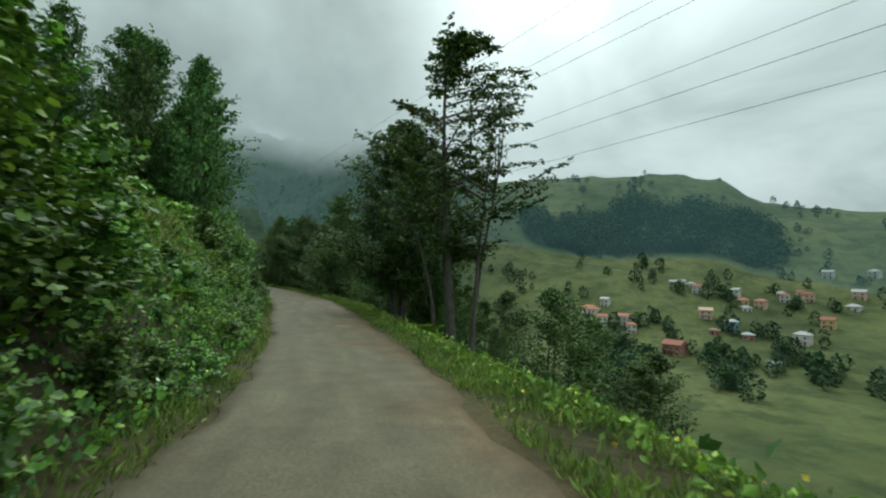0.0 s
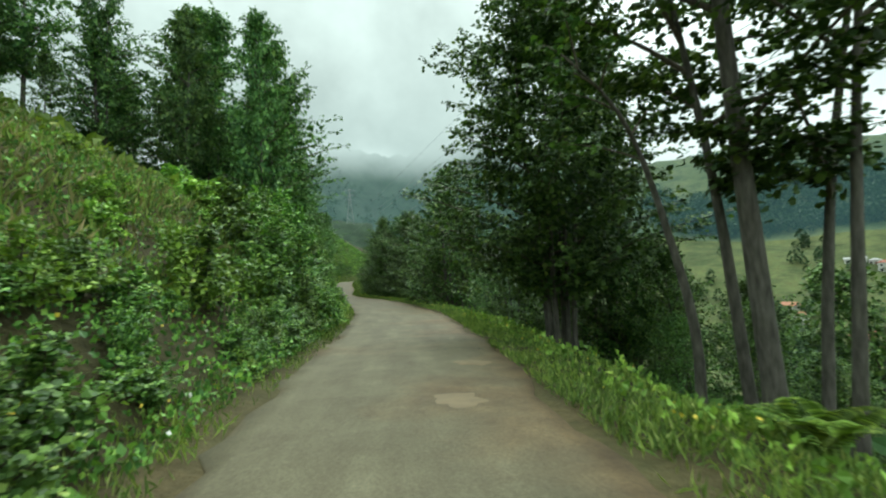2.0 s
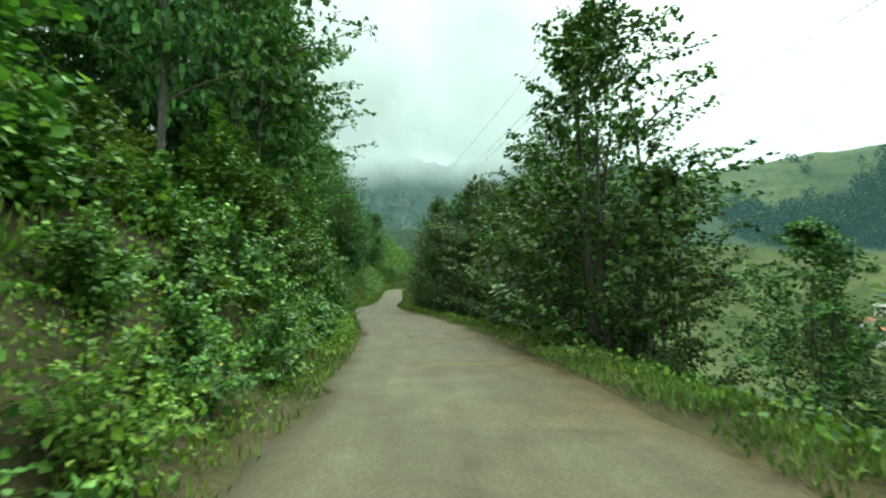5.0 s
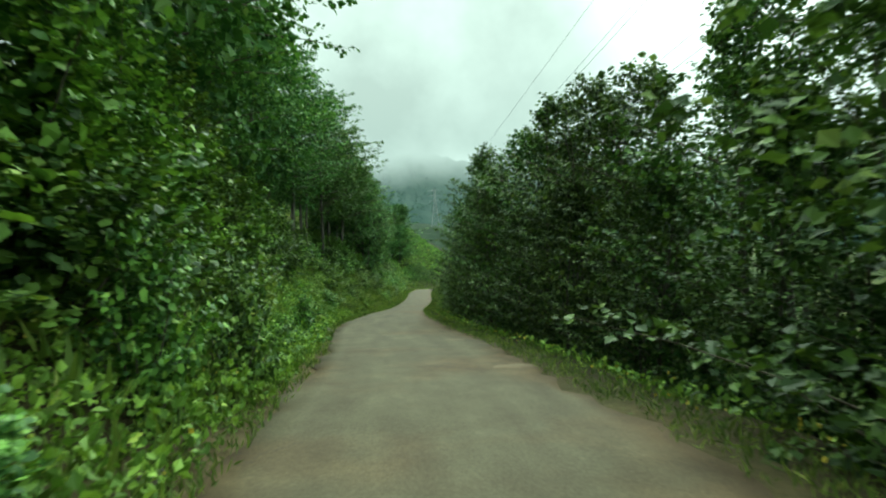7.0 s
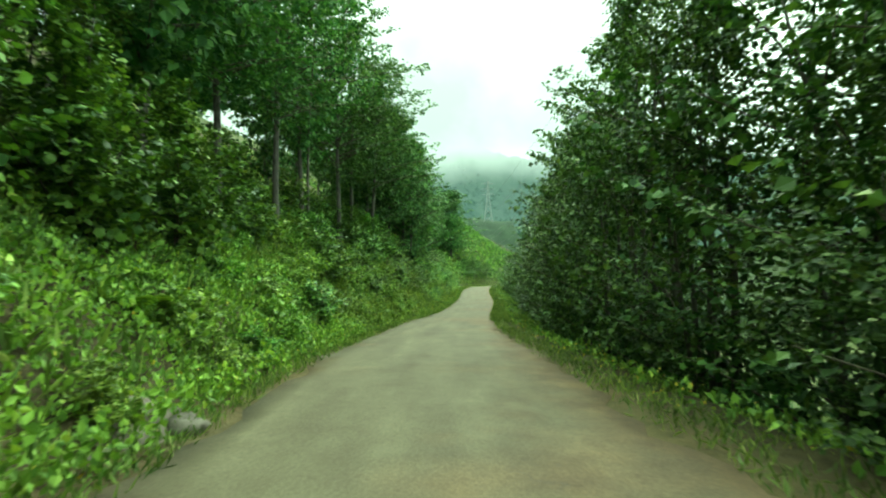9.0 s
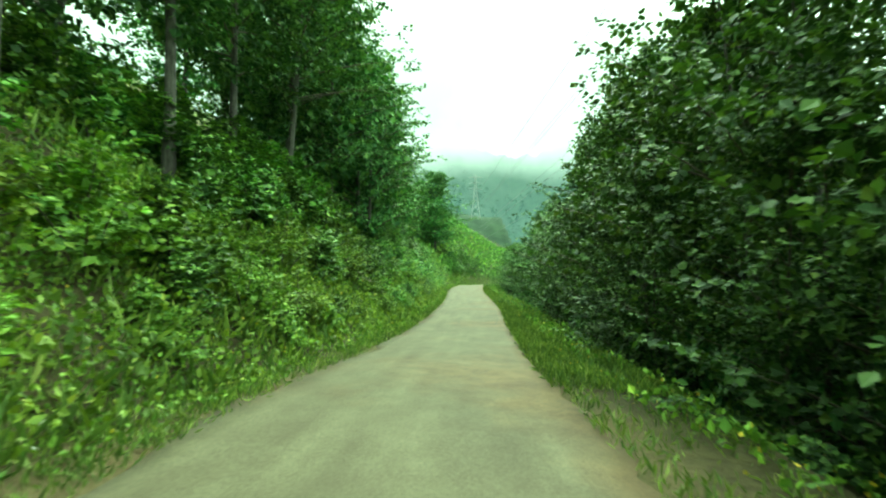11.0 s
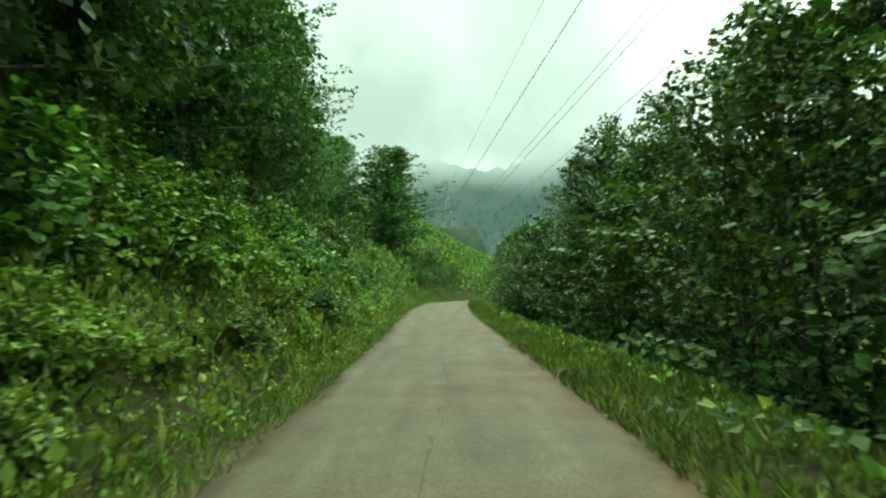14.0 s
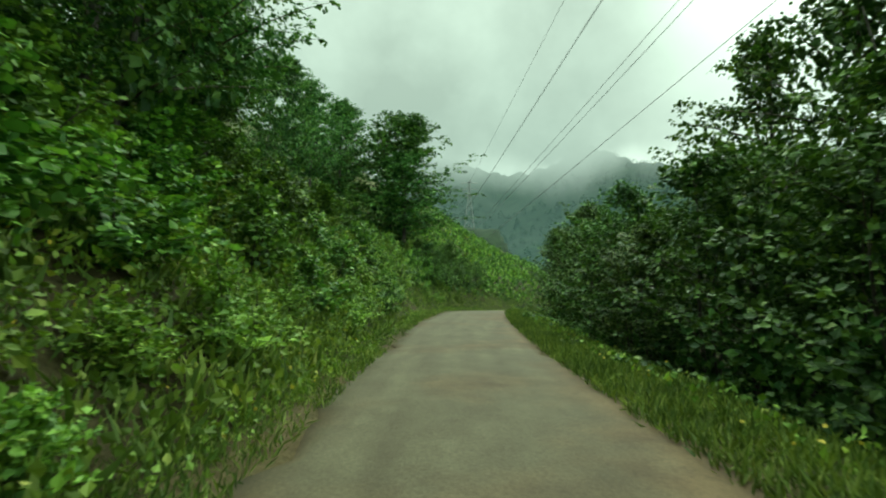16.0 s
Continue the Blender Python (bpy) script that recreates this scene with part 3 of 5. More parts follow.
def on_road(s, d):
    """A point of the road's surface."""
    f = np.clip(S0 + np.asarray(s) * 2, 0, len(LINE) - 1.001)
    i = f.astype(int)
    k = (f - i)[:, None]
    c = LINE[i] * (1 - k) + LINE[i + 1] * k
    x, y = c[:, 0] + RIGHT[i, 0] * d, c[:, 1] + RIGHT[i, 1] * d
    q = np.asarray(d) / c[:, 3]
    return np.stack([x, y, c[:, 2] + 0.03 * (1 - q * q) + 0.012 * lumps(x, y, 2.6) + 0.02 * lumps(x, y, 9)], 1)


def mud_patch(s, d, length, width, seed):
    """A thin dried puddle of mud, thicker in its middle."""
    rng = np.random.default_rng(seed)
    n, rings = 28, (1.0, 0.8, 0.45, 0.02)
    ang = np.linspace(0, 2 * math.pi, n, endpoint=False)
    rag = 1 + 0.22 * np.sin(2 * ang + rng.uniform(0, 6)) + 0.14 * np.sin(5 * ang + rng.uniform(0, 6)) + 0.08 * np.sin(9 * ang)
    v = []
    for k, r in enumerate(rings):
        p = on_road(s + length * r * rag * np.sin(ang), d + width * r * rag * np.cos(ang))
        p[:, 2] += (0.002, 0.008, 0.011, 0.012)[k]
        v.append(p)
    i, j = np.meshgrid(np.arange(len(rings) - 1), np.arange(n), indexing="ij")
    q = np.stack([i * n + j, i * n + (j + 1) % n, (i + 1) * n + (j + 1) % n, (i + 1) * n + j], -1).ravel()
    tagged(new("mud_patch", quick_mesh("mud_patch", np.vstack(v), 4, q, MUD)), "patch of dried ochre mud on the road surface", "mud", "mud patches")


def road_crack(points, width, seed):
    """An open crack in the asphalt, wandering through the given places (along, across)."""
    rng = np.random.default_rng(seed)
    p = np.asarray(points, float)
    t = np.linspace(0, len(p) - 1, 60)
    s = np.interp(t, np.arange(len(p)), p[:, 0]) + rng.normal(0, 0.03, 60)
    d = np.interp(t, np.arange(len(p)), p[:, 1]) + rng.normal(0, 0.035, 60)
    w = width * rng.uniform(0.15, 1.0, 60) ** 1.5
    along = abs(p[-1, 0] - p[0, 0]) > abs(p[-1, 1] - p[0, 1])
    a, b = (on_road(s, d - w), on_road(s, d + w)) if along else (on_road(s - w, d), on_road(s + w, d))
    m = (a + b) / 2
    a[:, 2] += 0.003; b[:, 2] += 0.003; m[:, 2] += 0.006
    v = np.stack([a, m, b], 1).reshape(-1, 3)
    i, j = np.meshgrid(np.arange(59), np.arange(2), indexing="ij")
    q = np.stack([i * 3 + j, i * 3 + j + 1, (i + 1) * 3 + j + 1, (i + 1) * 3 + j], -1).ravel()
    tagged(new("road_crack", quick_mesh("road_crack", v, 4, q, CRACK)), "dark irregular crack in the worn asphalt", "crack", "road cracks")


build_ground()
build_road()
for k, (s, d, l, w) in enumerate(((19.4, 0.75, 0.35, 0.36), (22.3, 1.35, 0.3, 0.3), (63.5, 1.6, 0.3, 0.4), (57.5, 1.8, 0.3, 0.35))):
    mud_patch(s, d, l, w, 300 + k)
road_crack(((106, -0.2), (110, -0.1), (113, 0.15), (116, 0.0), (119, 0.1)), 0.030, 401)
road_crack(((115.2, 0.1), (115.4, 0.7), (115.1, 1.3), (115.3, 1.9)), 0.028, 402)
road_crack(((97, -0.1), (101, -0.2), (106, -0.15)), 0.028, 403)
road_crack(((99, 1.35), (101.5, 1.5), (104, 1.52), (107, 1.6)), 0.035, 408)
road_crack(((103.6, 0.9), (103.8, 1.25), (103.5, 1.5)), 0.03, 409)
road_crack(((121.5, 0.2), (121.2, 0.8), (121.6, 1.5)), 0.03, 404)
road_crack(((24.2, 0.6), (24.6, 1.3), (24.2, 1.9)), 0.06, 405)
road_crack(((26.0, 0.5), (26.3, 1.2), (25.9, 2.0)), 0.06, 406)
road_crack(((27.6, 0.7), (27.4, 1.4), (27.8, 2.0)), 0.05, 407)


# ---------------------------------------------------------------- glowing sheets painted as cloud and haze in the distance
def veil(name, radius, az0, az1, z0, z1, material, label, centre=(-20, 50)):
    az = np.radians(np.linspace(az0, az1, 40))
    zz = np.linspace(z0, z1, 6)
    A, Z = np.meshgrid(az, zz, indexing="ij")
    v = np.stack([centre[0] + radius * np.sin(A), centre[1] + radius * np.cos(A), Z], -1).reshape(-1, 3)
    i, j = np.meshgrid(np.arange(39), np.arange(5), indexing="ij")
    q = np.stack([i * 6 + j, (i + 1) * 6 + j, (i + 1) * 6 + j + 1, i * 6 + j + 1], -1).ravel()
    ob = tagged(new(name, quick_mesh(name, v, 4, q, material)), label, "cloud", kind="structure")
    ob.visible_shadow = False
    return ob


veil("backdrop_cloud", 660, -85, 40, -60, 660, veil_material("cloud_glow", (0.62, 0.68, 0.645), 136, 206, 0.02, 1.0, 60, (170, -170)),
     "glowing grey sheet imitating low cloud over the mountain tops")
veil("backdrop_haze", 425, -85, 115, -80, 520, veil_material("haze_glow", (0.085, 0.170, 0.172), 90, 330, 0.28, 0.0, 40),
     "thin glowing sheet imitating damp haze over the far side of the valley")


# ---------------------------------------------------------------- plants
def sprays(rng, root, tip, arch, nodes, twig, per, leaf, start=0.25, flat=0.35, up=0.8, fan=0.9):
    """Leafy boughs: side twigs fan out along each bough, leaves alternate along each twig. Gives base, direction, facing and length of every leaf."""
    n = len(root)
    mid = (root + tip) / 2 + arch
    t = start + (1 - start) * (np.arange(nodes)[None] + rng.uniform(0.1, 0.9, (n, nodes))) / nodes
    q = t[..., None]
    at = (1 - q) ** 2 * root[:, None] + 2 * q * (1 - q) * mid[:, None] + q * q * tip[:, None]
    axis = unit(2 * (1 - q) * (mid - root)[:, None] + 2 * q * (tip - mid)[:, None])
    side = unit(np.cross(axis, np.array([0, 0, 1.0])) + rng.normal(0, 0.25, axis.shape))
    sgn = np.where(rng.random((n, nodes)) < 0.5, -1.0, 1.0)[..., None]
    way = unit(axis * rng.uniform(0.35, 1.1, (n, nodes, 1)) + sgn * side * fan + np.array([0, 0, 0.12]) + rng.normal(0, 0.25, axis.shape))
    long = twig * (1.15 - 0.75 * t) * rng.uniform(0.6, 1.3, (n, nodes))
    k = (np.arange(per)[None, None] + rng.uniform(0, 1, (n, nodes, per))) / per
    base = at[:, :, None] + way[:, :, None] * (k * long[..., None])[..., None] + rng.normal(0, 0.025, (n, nodes, per, 3))
    base[..., 2] -= 0.16 * k * k * long[..., None]
    across = unit(np.cross(way, np.array([0, 0, 1.0])))[:, :, None]
    alt = np.where(np.arange(per) % 2 == 0, 1.0, -1.0)[None, None, :, None]
    along = 0.6 * way[:, :, None] + alt * 0.75 * across + rng.normal(0, 0.3, base.shape) + np.array([0, 0, -0.22])
    face = np.array([0, 0, up]) + 0.45 * unit(way[:, :, None]) + rng.normal(0, flat, base.shape)
    size = leaf * rng.uniform(0.6, 1.25, (n, nodes, per))
    return [base.reshape(-1, 3), along.reshape(-1, 3), face.reshape(-1, 3), size.ravel()]


def inner_leaves(rng, root, tip, n, size):
    """The shaded leaves inside a crown."""
    i = rng.integers(0, len(root), n)
    k = rng.uniform(0.05, 0.72, (n, 1))
    b = root[i] * (1 - k) + tip[i] * k + rng.normal(0, 0.16, (n, 3))
    b[:, 2] = np.maximum(b[:, 2], 0.06)
    return [b, rng.normal(0, 0.6, (n, 3)) + np.array([0, 0, -0.3]), rng.normal(0, 0.6, (n, 3)) + (tip - root)[i] * 0.5, size * rng.uniform(0.6, 1.2, n)]


def stem_line(rng, x0, y0, height, lean, wob, n=9):
    t = np.linspace(0, 1, n)
    ph = rng.uniform(0, 6.28, 2)
    x = x0 + lean[0] * t * height + wob * np.sin(t * 5 + ph[0]) * t
    y = y0 + lean[1] * t * height + wob * np.sin(t * 4.3 + ph[1]) * t
    return np.stack([x, y, t * height - 0.35 * (1 - t)], 1)


def tree(name, label, seed, height, radius, low, boughs, nodes, leaf, material, stems=1, spread=0.35, thick=0.13, shape=0.8, gaps=0.3, twig=0.6,
         group="", per=5, limbs=40, rise=0.5, each_limb=False, blunt=True, inner=900, core=0.18, top=0.12, lean=0.06):
    """A broad-leaved tree: tapered stems, limbs and a crown of leafy boughs in layers, standing at the origin."""
    rng = np.random.default_rng(seed)
    root = tagged(new(name), label, "tree", group)
    lines = []
    for k in range(stems):
        a = 2.4 * k + rng.uniform(0, 1)
        off = 0.0 if stems == 1 else spread * rng.uniform(0.4, 1)
        hh = height * (0.95 if k == 0 else rng.uniform(0.62, 0.88))
        ln = stem_line(rng, off * math.cos(a), off * math.sin(a), hh, (lean * math.cos(a) * (stems > 1), lean * math.sin(a) * (stems > 1)), 0.25)
        lines.append(ln)
        r = thick * (1 if k == 0 else rng.uniform(0.55, 0.85)) * np.linspace(1, 0.12, len(ln)) ** 0.9
        r[0] *= 1.35
        mesh_part("trunk", tubes_mesh("trunk", [tube_arrays(ln, r, 8)], BARK), root)
    ph = rng.uniform(0, 2 * math.pi, 6)
    m = int(boughs / (1 - gaps)) + 1
    h = np.sort(rng.beta(1.1, 1.0, m))
    ang = np.arange(m) * 2.4 + rng.uniform(-0.5, 0.5, m)
    hole = np.sin(3 * ang + 11 * h + ph[3]) + np.sin(2 * ang - 17 * h + ph[4]) + rng.normal(0, 0.5, m)
    keep = np.flatnonzero(hole > np.quantile(hole, gaps))
    h, ang = h[keep], ang[keep]
    lump = 1 + 0.16 * np.sin(3 * ang + 9 * h + ph[0]) + 0.16 * np.sin(2 * ang - 14 * h + ph[1]) + rng.uniform(-0.22, 0.22, len(h))
    prof = np.maximum(np.sin(np.pi * np.clip(h, 0.02, 0.99) ** shape) ** 0.6, top)
    if low < 0.5:
        prof = np.maximum(prof, 0.85 * (1 - h))
    out = radius * prof * lump
    z = low + (height - low) * h
    tip = np.stack([out * np.cos(ang), out * np.sin(ang), np.maximum(z, 0.12)], 1)
    start = np.zeros_like(tip)
    for i in range(len(tip)):
        ln = lines[i % len(lines)]
        if z[i] > ln[-1, 2]:
            ln = lines[0]
        zt = np.clip(z[i] - rise * out[i] - 0.15, 0.15, ln[-1, 2] * 0.97)
        start[i] = [np.interp(zt, ln[:, 2], ln[:, c]) for c in range(3)]
    # the leaders end in leafy tips of their own
    ends = np.array([ln[-1] + np.array([rng.normal(0, 0.2), rng.normal(0, 0.2), 0.05 * height]) for ln in lines])
    start = np.vstack([start, [ln[-3] for ln in lines]])
    tip = np.vstack([tip, ends])
    arch = np.stack([0 * tip[:, 0], 0 * tip[:, 0], 0.10 * np.linalg.norm(tip - start, axis=1)], 1)
    tubes = []
    for i in rng.permutation(len(tip))[:limbs]:
        t = np.linspace(0, 1, 5)[:, None]
        curve = (1 - t) ** 2 * start[i] + 2 * t * (1 - t) * ((start[i] + tip[i]) / 2 + arch[i]) + t ** 2 * tip[i]
        tubes.append(tube_arrays(curve, thick * 0.28 * np.linspace(1, 0.15, 5), 4))
    if each_limb:
        for v, q in tubes:
            mesh_part("limb", tubes_mesh("limb", [(v, q)], TWIG), root)
    else:
        tagged(mesh_part("branchwork", tubes_mesh("branchwork", tubes, TWIG), root), kind="stuff")
    leaves = [np.concatenate(q) for q in zip(sprays(rng, start, tip, arch, nodes, twig, per, leaf), inner_leaves(rng, start[:-stems], tip[:-stems], inner, core))]
    leaves[0][:, 2] = np.maximum(leaves[0][:, 2], 0.05)
    mesh_part("crown", leaf_mesh("crown", *leaves, material, 0.44, False, blunt), root)
    return root


def bush(name, label, seed, height, radius, boughs, nodes, leaf, material, category="bush", group="", per=3, twig=0.34, inner=160, shown=9, up=0.8, wide=0.42):
    """A shrub of arching stems that rise from one stool, leafy to the ground."""
    rng = np.random.default_rng(seed)
    root = tagged(new(name), label, category, group)
    ang = np.arange(boughs) * 2.4 + rng.uniform(-0.5, 0.5, boughs)
    h = rng.uniform(0.06, 1.0, boughs) ** 0.75
    ph = rng.uniform(0, 6.28, 2)
    out = radius * np.clip(1.02 - h ** 2.2, 0.16, 1) * (1 + 0.18 * np.sin(3 * ang + ph[0]) + rng.uniform(-0.25, 0.2, boughs))
    tip = np.stack([out * np.cos(ang), out * np.sin(ang), height * h * rng.uniform(0.85, 1.08, boughs)], 1)
    start = np.stack([0.25 * tip[:, 0], 0.25 * tip[:, 1], 0.30 * tip[:, 2]], 1)
    arch = np.stack([-0.10 * tip[:, 0], -0.10 * tip[:, 1], 0.16 * tip[:, 2]], 1)
    tubes = []
    for i in rng.permutation(boughs)[:shown]:
        t = np.linspace(0, 1, 6)[:, None]
        a = np.array([rng.normal(0, 0.10), rng.normal(0, 0.10), -0.3])
        m = (start[i] + tip[i]) / 2 + arch[i]
        tubes.append(tube_arrays((1 - t) ** 2 * a + 2 * t * (1 - t) * m + t ** 2 * tip[i], 0.024 * np.linspace(1, 0.2, 6), 5))
    tagged(mesh_part("branchwork", tubes_mesh("branchwork", tubes, TWIG), root), kind="stuff")
    leaves = [np.concatenate(q) for q in zip(sprays(rng, start, tip, arch, nodes, twig, per, leaf, 0.1, 0.4, up, 0.8), inner_leaves(rng, 0 * start, tip, inner, 1.5 * leaf))]
    leaves[0][:, 2] = np.maximum(leaves[0][:, 2], 0.04)
    mesh_part("foliage", leaf_mesh("foliage", *leaves, material, wide, False, material is HAZEL), root)
    return root


class Kind:
    """A plant built once; its first use is the plant itself, each further use a copy."""

    def __init__(self, root):
        self.root, self.used = root, False

    def put(self, m):
        if self.used:
            return copy_thing(self.root, m @ Matrix.Diagonal([1 / k for k in self.root.scale] + [1]))
        self.used = True
        self.root.matrix_basis = m
        return self.root


TALL = "tall alder with dark green rounded leaves beside the road"
alders = [Kind(tree("alder_tree", TALL, 11 + k, 10.0, 3.0, low, 78, 14, 0.15, ALDER, st, 0.5, 0.12, 0.85, 0.24, 0.62, "roadside alders", 5, 46, blunt=False, inner=1300))
          for k, (low, st) in enumerate(((1.6, 3), (1.2, 4), (2.2, 2)))]
DENSE = "dense dark broad alder with boughs spreading over the verge"
dense = [Kind(tree("broad_alder", DENSE, 15 + k, 10.0, 3.3, 0.9, 110, 17, 0.14, ALDER, 4 + k, 0.6, 0.12, 0.66, 0.14, 0.66, "broad alders", 5, 44, 0.45, blunt=k == 0, inner=2600)) for k in range(2)]
BUSHY = "dense bushy young alder leafy down to the grass"
young = [Kind(tree("young_alder", BUSHY, 21 + k, 6.0, 2.5, 0.1, 88, 14, 0.125, ALDER_LIT, 4 + k, 0.5, 0.06, 0.6, 0.2, 0.55, "young alders", 5, 26, 0.5, blunt=False, inner=2200, core=0.15)) for k in range(2)]
# young trees beneath the row keep the alder leaf without that painted light
low_alders = [Kind(tree("young_alder", "dark young alder under the roadside trees, leafy to the ground", 25 + k, 6.0, 2.4, 0.15, 100, 18, 0.095, ALDER, 4 + k, 0.5, 0.06, 0.62, 0.2, 0.55, "roadside young alders", 6, 26, 0.5, blunt=False, inner=2400, core=0.14)) for k in range(2)]
WOOD = "tall dark woodland tree on the slope above the road"
woods = [Kind(tree("woodland_tree", WOOD, 31 + k, 13.0, 4.2, low, 84, 16, 0.18, WOODS, st, 0.3, 0.17, sh, 0.16, 0.85, "woodland trees", 6, 40, 0.3, blunt=False, inner=2400, core=0.36))
         for k, (low, st, sh) in enumerate(((2.6, 1, 0.60), (1.8, 2, 0.58), (3.4, 1, 0.72)))]
HIGH = "tall bare-trunked woodland tree with a high crown over the bank"
high_woods = [Kind(tree("woodland_tree", HIGH, 36 + k, 16.0, 4.4, 4.6, 96, 17, 0.18, WOODS, 1 + k, 0.4, 0.16, 0.8, 0.2, 0.9, "high woodland trees", 5, 44, 0.3, blunt=False, inner=900, core=0.32)) for k in range(2)]
HZ = "light green hazel bush with broad leaves on the bank"
TH = "tall leafy hazel thicket with broad light green leaves"
tall_hazels = [Kind(bush("tall_hazel", TH, 45 + k, 4.6, 1.6, 46, 22, 0.135, HAZEL, group="tall hazels", per=5, twig=0.42, inner=700, shown=10)) for k in range(3)]
hazels = [Kind(bush("hazel_bush", HZ, 41 + k, 2.6, 1.4, 30, 15, 0.14, HAZEL, group="bank hazels", per=4, twig=0.38, inner=360)) for k in range(4)]
SH = "small-leaved green shrub on the grassy bank"
shrubs = [Kind(bush("shrub", SH, 51 + k, 1.8, 1.1, 26, 13, 0.11, HERB, "shrub", "bank shrubs", 4, 0.3, 300, wide=0.36)) for k in range(4)]
CL = "leafy clump of brambles and nettles on the bank"
clumps = [Kind(bush("bramble_clump", CL, 61 + k, 1.0, 0.85, 20, 10, 0.125, BRAMBLE, "bramble", "bank brambles", 4, 0.26, 160, 5, 0.9, 0.40)) for k in range(4)]

rnd = random.Random(5)


def raised(kinds, s, d, top, native, wide=1.0):
    """A tree beside the road whose tip stands that high over the road; its crown keeps clear of the carriageway."""
    i = int(np.clip(S0 + s * 2, 0, len(LINE) - 1))
    height = top + LINE[i, 2] - beside(s, d)[2] + 0.15
    put(kinds, s, d, height, native, radius=min(height / native * wide, (abs(d) - LINE[i, 3] - 0.2) / ((3.7 if native > 8 else 3.0) if 66 < s < 89 else 4.2 if native > 8 else 3.4)))


def tree_at(kinds, x, y, tip, native, wide=1.0):
    z = float(ground_z(x, y)[0]) - 0.2
    k = (tip - z) / native
    rnd.choice(kinds).put(placed(x, y, z, rnd.uniform(0, 6.28), k * wide, k))


def put(kinds, s, d, height, native, wide=1.0, sink=0.15, turn=None, radius=None):
    """A plant of that height (and wide, or radius of what was 1) beside the road."""
    x, y, z = beside(s, d)
    k = height / native
    return rnd.choice(kinds).put(placed(x, y, z - sink, rnd.uniform(0, 6.28) if turn is None else turn, radius or k * wide, k, (rnd.uniform(-0.05, 0.05), rnd.uniform(-0.05, 0.05))))


# ---- the tall slender alder group at the valley edge, and the trees that follow it
lone = Kind(tree("slender_alder", "tall slender alder with several bare thin trunks", 71, 14.4, 3.4, 4.2, 112, 22, 0.14, ALDER, 4, 0.8, 0.18, 1.08, 0.42, 0.75, "", 8, 52, 0.45, each_limb=True, inner=700, core=0.16, lean=0.10))
x, y = 0.95, 21.2
lone.put(placed(x, y, float(ground_z(x, y)[0]) - 0.1, 3.74))


def leaning_stem():
    """A thin bare stem beside the slender alder that bends over the verge and bears a few leaves at its end."""
    rng = np.random.default_rng(78)
    base = np.array((-0.33, 21.45, float(ground_z(-0.33, 21.45)[0]) - 0.1))
    t = np.linspace(0, 1, 14)[:, None]
    bend = np.array((-1.55, -0.95, 0.0)) * t ** 2.6 + np.array((-0.12, -0.05, 6.4)) * (t - 0.12 * t ** 4)
    wob = np.stack([0.05 * np.sin(9 * t[:, 0]), 0.05 * np.cos(7 * t[:, 0] + 1) - 0.03, 0 * t[:, 0]], 1)
    ln = bend + wob
    root = tagged(new("alder_sapling"), "thin bare leaning alder stem with a few leaves at its tip", "tree")
    root.location = base
    mesh_part("trunk", tubes_mesh("trunk", [tube_arrays(ln, 0.085 * np.linspace(1.15, 0.25, 14), 8)], BARK), root)
    starts = np.array([ln[9], ln[10], ln[11], ln[12], ln[12], ln[13], ln[13]])
    ends = starts + np.array(((-1.3, -0.2, 0.35), (0.5, 0.2, 0.6), (-0.9, 0.2, 0.5), (0.2, -0.7, 0.4), (-0.8, -0.5, 0.3), (-0.6, 0.4, 0.7), (-0.2, -0.3, 0.9)))
    arch = np.zeros_like(starts); arch[:, 2] = 0.08
    for a, b in zip(starts, ends):
        u = np.linspace(0, 1, 5)[:, None]
        mesh_part("limb", tubes_mesh("limb", [tube_arrays(a * (1 - u) + b * u + np.array((0, 0, 0.3)) * u * (1 - u), 0.022 * np.linspace(1, 0.2, 5), 5)], TWIG), root)
    mesh_part("crown", leaf_mesh("crown", *sprays(rng, starts, ends, arch, 9, 0.4, 5, 0.12, 0.45), ALDER, 0.44, False, True), root)


leaning_stem()
broad = Kind(tree("broad_alder", "broad dark alder with a cluster of trunks and wide overhanging boughs", 73, 11.7, 3.65, 2.0, 220, 24, 0.125, ALDER, 6, 0.8, 0.14, 0.70, 0.10, 0.8, "broad alders", 8, 70, 0.3, inner=13000, core=0.17))
x, y = -2.4, 27.7
for x1, y1, tip in ((-0.2, 30.0, 2.2), (-1.4, 31.8, 2.4), (0.6, 28.0, 1.5), (1.6, 31.0, 0.8), (2.2, 26.2, 0.2), (-2.6, 32.6, 1.4)):
    tree_at(young, x1, y1, tip, 6.0, 0.9)
broad.put(placed(x, y, float(ground_z(x, y)[0]) - 0.1, 0.9))
tree_at(dense, -0.9, 30.8, 9.5, 10.0, 0.62)
tree_at(dense, -9.0, 44.4, 8.7, 10.0, 1.0)
tree_at(young, -4.5, 35.6, 3.1, 6.0, 1.2)
tree_at(young, -3.9, 35.0, 2.0, 6.0, 1.1)
tree_at(young, -8.0, 43.2, 3.4, 6.0, 1.0)
tree_at(young, -2.4, 36.8, 0.0, 6.0, 1.0)
tree_at(young, -6.4, 39.6, 1.6, 6.0, 1.0)
tree_at(young, -1.4, 34.4, 0.0, 6.0, 1.0)
tree_at(young, -12.6, 49.6, 5.0, 6.0, 1.0)
tree_at(young, -10.9, 46.4, 4.4, 6.0, 1.0)
